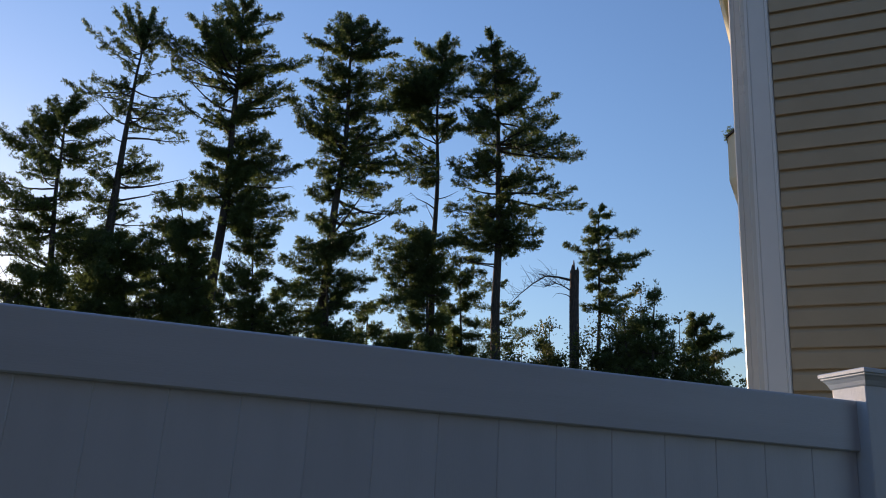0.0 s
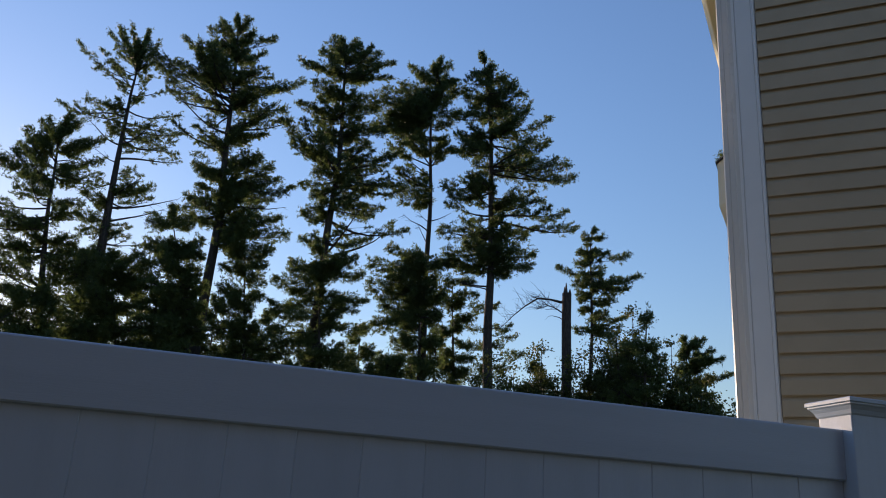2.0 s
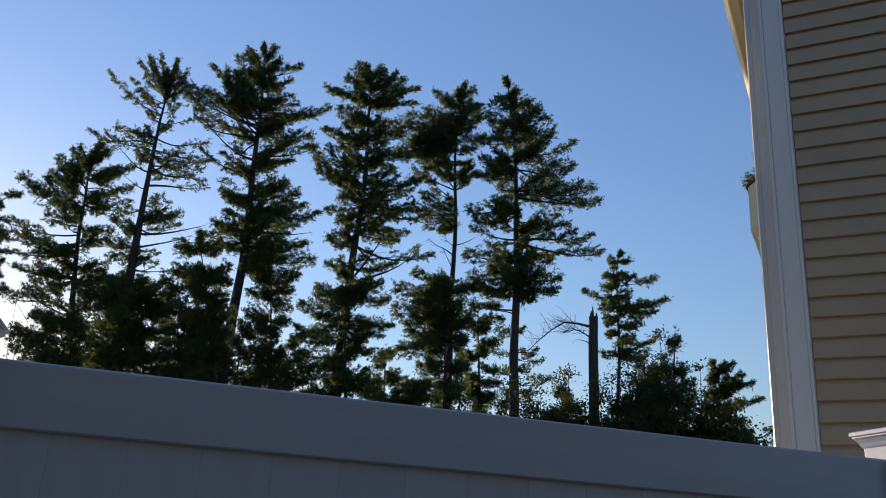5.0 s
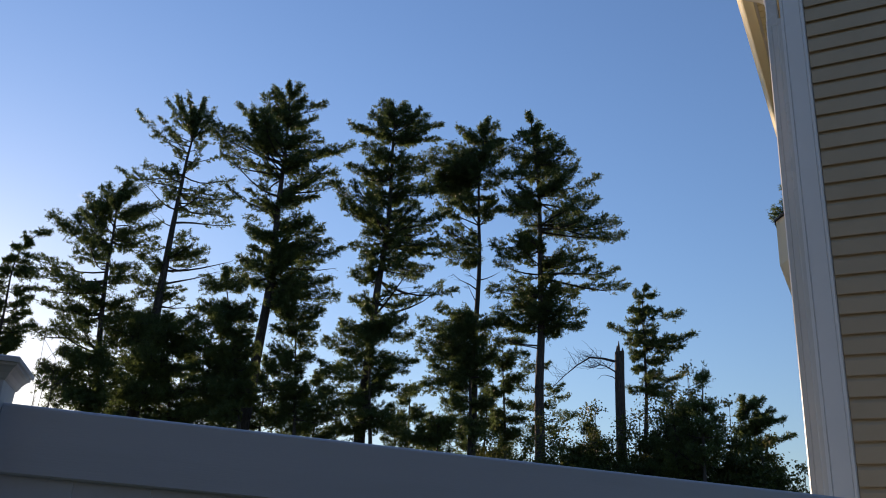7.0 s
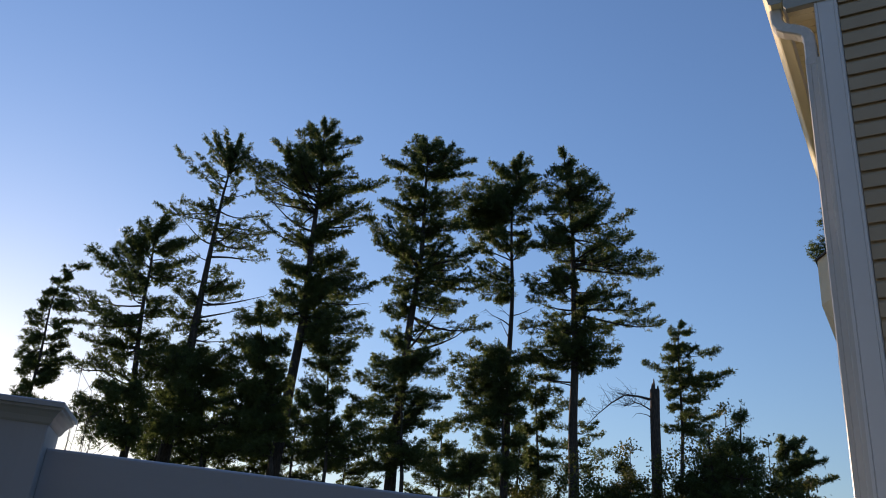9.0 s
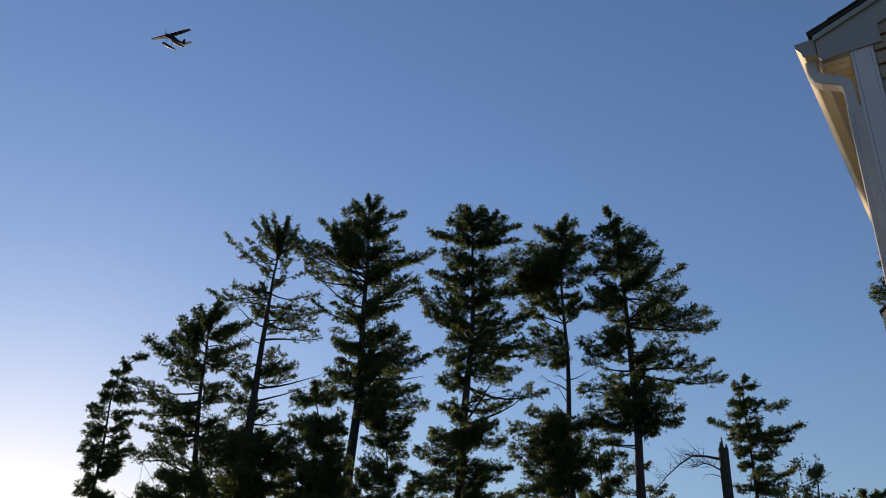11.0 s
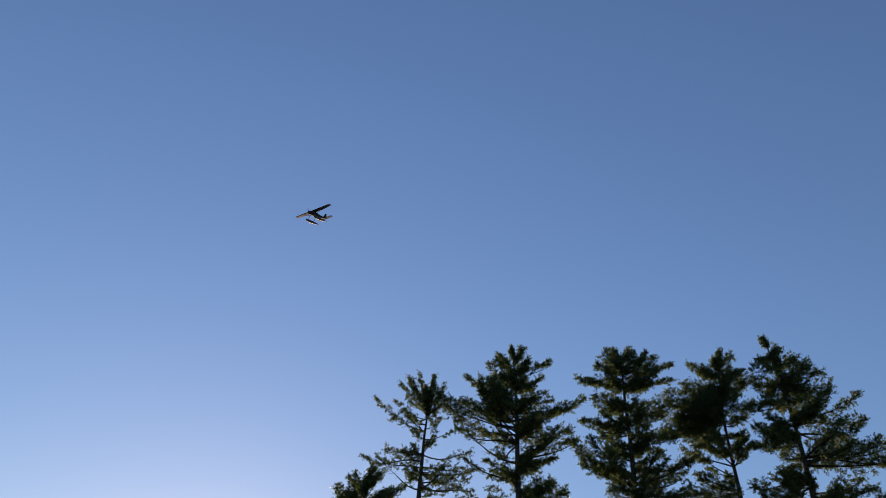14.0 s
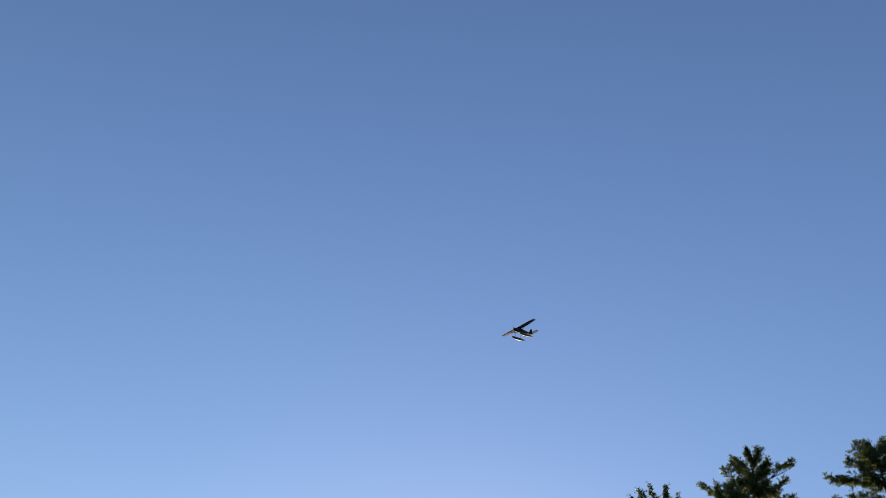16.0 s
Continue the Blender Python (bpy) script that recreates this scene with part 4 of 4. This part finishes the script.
pine("tall dense pine with long layered limbs and bare lower trunk",
     (12.25, 33.80), -21.2, 0.33, 1.05, [(0, 0), (0, 7.7), (-0.06, 10.3), (-0.07, 13), (-0.13, 15.8), (-0.19, 18.2), (-0.36, 20.6), (-0.57, 22.5), (-0.76, 24.2), (-0.84, 25)], 54,
     crown=[(24.4, -0.1, 25, 0, 0.34), (24, 0.5, 24.3, 0, 0.49), (24, -0.7, 24.1, 0.1, 0.44), (23.7, 1.2, 24, 0.1, 0.54), (23.4, 0.2, 23.5, 0, 0.79), (23.5, -1.1, 23.3, 0.1, 0.59), (22.9, 1.5, 23.2, 0, 0.69), (23, 2, 22.7, 0.25, 0.49), (22.7, -1.2, 22.5, 0.1, 0.64), (22.1, 1, 22.2, 0, 0.69), (22.2, 2.2, 22.1, 0.2, 0.54), (21.6, -0, 21.9, 0, 0.74), (21.7, -1.1, 21.6, 0.1, 0.64), (21.6, 1.4, 21.5, 0.1, 0.39), (21.3, -2, 21.3, 0.2, 0.49), (20.3, 3, 21.2, 0.35, 0.44), (20.9, 0.2, 20.9, 0, 0.69), (20.3, 1.3, 20.5, 0, 0.69)],
     middle=[(20.2, 3, 20.4, 0.35, 0.39), (20.3, -1.8, 20.4, 0.2, 0.54), (19.9, 2.8, 19.8, 0.35, 0.39), (19.5, -1.2, 19.7, 0, 0.69), (19.7, -2.1, 19.5, 0.2, 0.54), (18.8, 2.3, 19.3, 0.1, 0.59), (18.8, 3.9, 19, 0.25, 0.59), (18.8, -0.9, 18.7, 0.2, 0.49), (18.6, 4.2, 18.4, 0.3, 0.49), (17.9, -1, 18.1, 0, 0.64), (18.4, 3.4, 17.9, 0.4, 0.25), (17.6, -2.5, 17.8, 0.2, 0.59), (17.1, 2.2, 17.6, 0.3, 0.44), (17.3, 0.1, 17.4, 0, 0.69), (17.4, -2.1, 17.2, 0.25, 0.49), (16.7, 2.6, 17, 0.3, 0.44), (16.7, -1.6, 17, 0.2, 0.39), (16.8, 1.7, 16.7, 0.2, 0.49)],
     lower=[(16.4, 0.5, 16.7, 0, 0.74), (16.2, -2.3, 16.6, 0.45, 0.25), (16.2, 3.7, 16.4, 0.55, 0.39), (16, 4.2, 15.9, 0.5, 0.44), (15.5, 0.9, 15.8, 0, 0.84), (15.1, -1.5, 15.6, 0.1, 0.64), (15, 1.7, 15.2, 0.1, 0.74), (15.2, -2.6, 15.1, 0.15, 0.59), (14.7, -0.7, 14.6, 0, 0.89), (14.3, 0.5, 14.4, 0, 0.98), (14.4, 2.1, 14.1, 0.05, 0.79), (14.4, -2.3, 14.1, 0.1, 0.54), (13.8, -2.6, 13.7, 0.1, 0.54), (14, 1.9, 13.6, 0.05, 0.64), (13.4, 0.9, 13.4, 0, 0.49), (13.7, -1.5, 13.3, 0.1, 0.54), (12.7, -2.2, 13.1, 0.97, 0.05), (12.5, -1.4, 13, 0.97, 0.05)])
pine("small pine with long flat lower limbs",
     (14.14, 38.23), -21.1, 0.13, 0.8, [(0, 0), (0, 8.6), (-0.11, 10.9), (-0.25, 13.2)], 55,
     crown=[(12.9, 0.6, 13.1, 0.3, 0.28), (12.8, -1, 12.9, 0.2, 0.44), (11.7, 1.2, 11.9, 0.3, 0.36), (11.7, -1.5, 11.7, 0.2, 0.44), (11.4, 1.5, 11.5, 0.4, 0.28), (11, 0.8, 11, 0.2, 0.33), (10.7, -1.4, 10.7, 0.2, 0.5), (10.2, 1.8, 10.5, 0.4, 0.36), (9.7, 0.9, 9.7, 0.2, 0.39), (9.5, -1.1, 9.3, 0.1, 0.55)])
pine("small fir-like pine with a pointed top",
     (16.38, 31.86), -28.6, 0.17, 1.2, [(0, 0), (0, 7.5), (0.07, 10.5), (0.06, 13.1), (0.04, 14.7), (0.11, 15.6)], 56,
     crown=[(15.3, 0.2, 15.5, 0.1, 0.19), (15, 0.6, 15.2, 0.2, 0.23), (15.1, -0.4, 15.1, 0.2, 0.23), (14.3, 0.5, 14.4, 0.1, 0.33), (14.5, -0.6, 14.3, 0.1, 0.37), (13.9, 0, 14.2, 0, 0.42), (13.8, 1.8, 14.1, 0.45, 0.28), (13.6, -0.7, 13.9, 0.1, 0.37), (13.4, -1.6, 13.6, 0.4, 0.26), (13.4, 0.6, 13.6, 0, 0.47), (12.8, 2.3, 13.2, 0.4, 0.28), (13, 1.5, 13.1, 0.2, 0.42)],
     lower=[(13, -0.8, 12.8, 0.1, 0.42), (12.7, 0.2, 12.7, 0, 0.47), (12.6, 1.7, 12.6, 0.2, 0.37), (12.3, -0.6, 12.3, 0.1, 0.37), (12, 1.1, 12, 0.1, 0.42), (11.6, -0.5, 11.5, 0.1, 0.37), (11.3, 1.7, 11.3, 0.3, 0.28), (11.1, 0.4, 11.3, 0, 0.42), (10.9, 1.3, 10.8, 0.1, 0.37), (10.7, -0.8, 10.7, 0.2, 0.3), (10.5, 0.7, 10.5, 0.1, 0.37)])
pine("small pine with upswept branches",
     (19.18, 28.21), -34.4, 0.15, 1.25, [(0, 0), (0, 6.2), (-0.1, 7.8), (-0.19, 9.1), (-0.14, 9.8)], 57,
     crown=[(9.2, 0.7, 9.9, 0.3, 0.27), (9.3, 0.4, 9.8, 0.1, 0.29), (9.2, -0.2, 9.8, 0.1, 0.31), (8.9, 1.1, 9.4, 0.3, 0.27), (8.9, -0.3, 9.2, 0, 0.41), (8.6, 1.5, 9, 0.3, 0.25), (8.6, 0.9, 9, 0.2, 0.29), (8.5, 0.6, 8.6, 0, 0.37), (8.6, -0.4, 8.6, 0, 0.45), (8.3, 1.8, 8.3, 0.35, 0.21), (8.2, 1, 8.2, 0.2, 0.29), (8, -0.6, 8, 0, 0.54), (7.8, 0.3, 7.8, 0, 0.45), (7.8, 1, 7.6, 0.2, 0.33), (7.4, -0.4, 7.2, 0, 0.58), (7.3, 1.2, 7, 0.1, 0.37), (6.9, 0.6, 6.8, 0, 0.49)])
pine("dark pointed young conifer in the thicket",
     (15.5, 26.1), -32.1, 0.13, 0.75, [(0.0, 0.0), (0.1, 6.13), (0.15, 7.96), (0.22, 10.32)], 59,
     crown=profile([(10.2, 0.1, 0.1), (9.8, 0.2, 0.2), (9.3, 0.5, 0.4), (8.9, 0.8, 0.6), (8.4, 0.9, 0.7), (7.8, 1.0, 0.8), (7.1, 1.2, 0.8)], 59))
pine("bushy dark young conifer in the thicket",
     (15.1, 27.1), -30.4, 0.14, 0.75, [(0.0, 0.0), (-0.03, 6.19), (-0.04, 8.07), (-0.08, 9.38)], 60,
     crown=profile([(9.3, 0.2, 0.2), (9.0, 0.5, 0.5), (8.5, 0.7, 0.7), (8.1, 0.9, 0.8), (7.5, 1.0, 0.9), (6.9, 1.2, 0.8)], 60))
pine("tall pine standing behind the house",
     (27.5, 36.0), -38.4, 0.29, 0.9, [(0.45, 0.0), (0.95, 12.69), (1.4, 22.38), (1.77, 29.71)], 61,
     crown=profile([(29.1, 0.3, 0.3), (27.4, 0.8, 0.9), (25.9, 1.0, 1.1), (24.7, 1.4, 1.4), (23.3, 2.0, 1.3), (21.7, 0.9, 1.6), (19.0, 0.8, 1.5)], 61))


def young_pine(at, height, wide, seed, low=5.0, dense=1.0):
    """A smaller pine of the second row, broad at the foot."""
    n = 8
    crown = [(low + (height - low) * k / n, max(0.15, 1.25 * wide * (1 - (k / n) ** 1.6)), max(0.15, 1.25 * wide * (1 - (k / n) ** 1.8))) for k in range(n + 1)]
    return pine("young pine of the second row in the woods", at, 0, 0.14, dense, [(0, 0), (0.1, height * 0.5), (0.0, height)], seed, crown=profile(crown, seed), group="second row of pines")


for n, (x, y, h, w) in enumerate(((-6.0, 41.6, 12.6, 2.5), (-3.7, 41.3, 12.2, 2.6), (-1.4, 42.1, 12.4, 2.5), (0.4, 41.6, 12.4, 2.5), (3.1, 41.8, 12.2, 2.2), (7.8, 41.0, 11.8, 2.3), (11.7, 40.1, 12.0, 2.2), (15.5, 35.5, 9.6, 2.1))):
    young_pine((x, y), h, w, 80 + n)



def snag():
    """A dead trunk broken off short, with a few bare limbs left."""
    s = thing("dead_tree", pose(14.74, 30.92, 0, 0, 0, -25.0), "broken-off dead pine trunk with bare branches", "dead tree")
    rng = np.random.default_rng(5)
    bm = tube([(0.02 * math.sin(z), 0, z) for z in np.linspace(0, 12.0, 12)], [0.25 - 0.0035 * z for z in np.linspace(0, 12.0, 12)], 12)
    for a, h in ((0.3, 0.16), (1.9, 0.48), (2.6, 0.26), (4.2, 0.13)):
        tube([(0.12 * math.cos(a), 0.12 * math.sin(a), 11.95), (0.13 * math.cos(a), 0.13 * math.sin(a), 12.05 + h)], [0.09, 0.02], 5, bm)
    part("trunk", bm, DEAD, s)
    for z, reach, drop, thick in ((11.57, 2.8, -1.36, 0.056), (11.09, 1.15, 0.16, 0.035), (10.77, 0.8, 0.03, 0.022)):
        bm = bmesh.new()
        pts = [Vector((-0.16, 0, z))]
        for k in range(1, 6):
            q = k / 5
            lift = 0.16 * math.sin(q * 3.14) + (drop * max(0, q - 0.35) ** 1.3 * 1.6 if drop < -0.2 else drop * q)
            pts.append(Vector((-0.16 - reach * q, 0.16 * rng.normal(), z + lift)))
        tube(pts, [thick * (1 - 0.16 * k) for k in range(6)], 6, bm)
        if reach > 1:
            for _ in range(46):
                k = rng.integers(1, 5)
                p = pts[k].lerp(pts[k + 1], rng.uniform(0, 1))
                e = p + Vector((rng.normal(-0.2, 0.35), rng.normal(0, 0.3), rng.uniform(-0.08, 0.6)))
                f = e + Vector((rng.normal(-0.08, 0.16), rng.normal(0, 0.16), rng.uniform(-0.06, 0.22)))
                tube([p, e, f], [0.009, 0.006, 0.004], 3, bm)
        part("dead_branch", bm, DEAD, s)


snag()

def bare_sapling(at, height, seed):
    """A thin leafless young tree of a few crooked shoots."""
    rng = np.random.default_rng(seed)
    s = thing("bare_sapling", pose(at[0], at[1], 0), "thin leafless sapling against the bright sky", "sapling", "undergrowth")
    for k in range(4):
        x, y = rng.normal(0, 0.35, 2)
        pts = [Vector((x * q + 0.10 * math.sin(4 * q + k), y * q, height * q * (1 - 0.08 * k))) for q in np.linspace(0, 1, 7)]
        bm = tube(pts, [0.035 * (1 - 0.85 * q) for q in np.linspace(0, 1, 7)], 5)
        for _ in range(9):
            i = rng.integers(2, 6)
            p = pts[i].lerp(pts[i + 1] if i < 6 else pts[i], rng.uniform(0, 1))
            e = p + Vector((rng.normal(0, 0.45), rng.normal(0, 0.3), rng.uniform(0.2, 0.9)))
            tube([p, e], [0.014, 0.005], 3, bm)
        part("stem", bm, DEAD, s)


bare_sapling((-8.4, 33.5), 10.2, 61)
bare_sapling((-7.9, 35.0), 9.6, 62)

# bushes between and in front of the trunks
broadleaf("leafy green bush at the foot of the dead trunk", (13.3, 29.9), 9.2, 0.95, 21, 2.2)
broadleaf("small leafy bush with thin twigs", (12.3, 30.6), 8.3, 0.90, 22, 1.6)
broadleaf("dense dark leafy thicket tree", (16.7, 28.4), 9.9, 1.5, 23, 2.6, 1.0)
broadleaf("dense dark leafy thicket tree beside the small fir", (15.6, 28.8), 9.8, 1.15, 24, 2.6)
broadleaf("leafy bush among the thicket", (17.7, 27.4), 9.2, 0.96, 25, 2.2, 0.3)
broadleaf("dark leafy bush beside the house", (19.6, 25.9), 6.9, 1.12, 26, 1.6)
broadleaf("leafy thicket bush under the small fir", (14.4, 29.0), 8.9, 1.3, 27, 2.6)
broadleaf("yellow-green sapling at the foot of a pine", (10.4, 29.5), 8.3, 0.85, 28, 1.9)
broadleaf("low leafy undergrowth bush", (11.4, 29.8), 7.6, 1.2, 29, 2.2)
broadleaf("low leafy undergrowth bush", (9.3, 31.4), 7.6, 1.1, 30, 2.0)
broadleaf("leafy thicket bush beside the small upswept pine", (18.5, 26.6), 8.0, 1.1, 31, 2.2)


# ---- the floatplane over the trees ----
def seaplane():
    m = Matrix(((-0.410, 0.887, -0.214, -50.4), (-0.839, -0.458, -0.293, 169.7), (-0.357, 0.060, 0.932, 147.1), (0, 0, 0, 1)))
    a = thing("seaplane", m, "small high-wing seaplane on twin floats in flight", "aircraft")
    bm = tube([(2.9, 0, 0.0), (2.7, 0, 0.0), (2.0, 0, 0.05), (0.8, 0, 0.15), (-0.6, 0, 0.15), (-2.2, 0, 0.25), (-4.3, 0, 0.45), (-5.3, 0, 0.55)], [0.15, 0.38, 0.52, 0.66, 0.64, 0.42, 0.22, 0.10], 12)
    part("fuselage", bm, WING, a, smooth=True)

    def airfoil(x, c, y, z, t):
        return [Vector((x + c * u, y, z + t * v)) for u, v in ((0.0, 0.0), (-0.08, 0.5), (-0.35, 0.75), (-0.7, 0.4), (-1.0, 0.0), (-0.6, -0.2), (-0.15, -0.35))]

    def panel(name, sections):
        bm = bmesh.new()
        rings = [[bm.verts.new(p) for p in airfoil(*q)] for q in sections]
        for r, s in zip(rings, rings[1:]):
            for k in range(len(r)):
                bm.faces.new((r[k], r[(k + 1) % len(r)], s[(k + 1) % len(r)], s[k]))
        bm.faces.new(rings[0][::-1])
        bm.faces.new(rings[-1])
        bmesh.ops.recalc_face_normals(bm, faces=bm.faces[:])
        return part(name, bm, WING, a)

    for s in (1, -1):
        panel("wing", [(1.25, 1.65, 0.05 * s, 0.82, 0.24), (1.25, 1.65, 2.6 * s, 0.87, 0.24), (1.10, 1.15, 5.5 * s, 0.95, 0.15)])
        panel("tailplane", [(-4.3, 1.45, 0.05 * s, 0.55, 0.12), (-4.5, 1.05, 2.15 * s, 0.55, 0.08)])
        fl = tube([(2.5, 1.3 * s, -1.5), (2.1, 1.3 * s, -1.62), (0.8, 1.3 * s, -1.66), (-0.7, 1.3 * s, -1.6), (-2.2, 1.3 * s, -1.48), (-3.3, 1.3 * s, -1.35)], [0.10, 0.28, 0.36, 0.34, 0.22, 0.06], 10)
        part("float", fl, FLOAT, a, "metal float darkened as a backlit silhouette", smooth=True)
        for x in (1.5, -0.9):
            part("strut", tube([(x, 0.45 * s, -0.3), (x, 1.25 * s, -1.4)], [0.05, 0.05], 6), FLOAT, a)
        part("wing_strut", tube([(0.6, 0.5 * s, -0.25), (0.6, 2.9 * s, 0.80)], [0.05, 0.05], 6), WING, a)
    bm = prism([(-3.9, 0.6), (-5.3, 2.05), (-5.8, 2.05), (-5.4, 0.5)], "y", -0.05, 0.05)
    part("fin", bm, WING, a)
    bm = tube([(2.95, 0, -1.05), (2.98, 0, -0.5), (3.0, 0, 0), (2.98, 0, 0.5), (2.95, 0, 1.05)], [0.03, 0.07, 0.05, 0.07, 0.03], 6)
    part("propeller", bm, WING, a)
    part("spinner", tube([(2.85, 0, 0), (3.0, 0, 0), (3.2, 0, 0)], [0.2, 0.17, 0.03], 10), FLOAT, a)


seaplane()
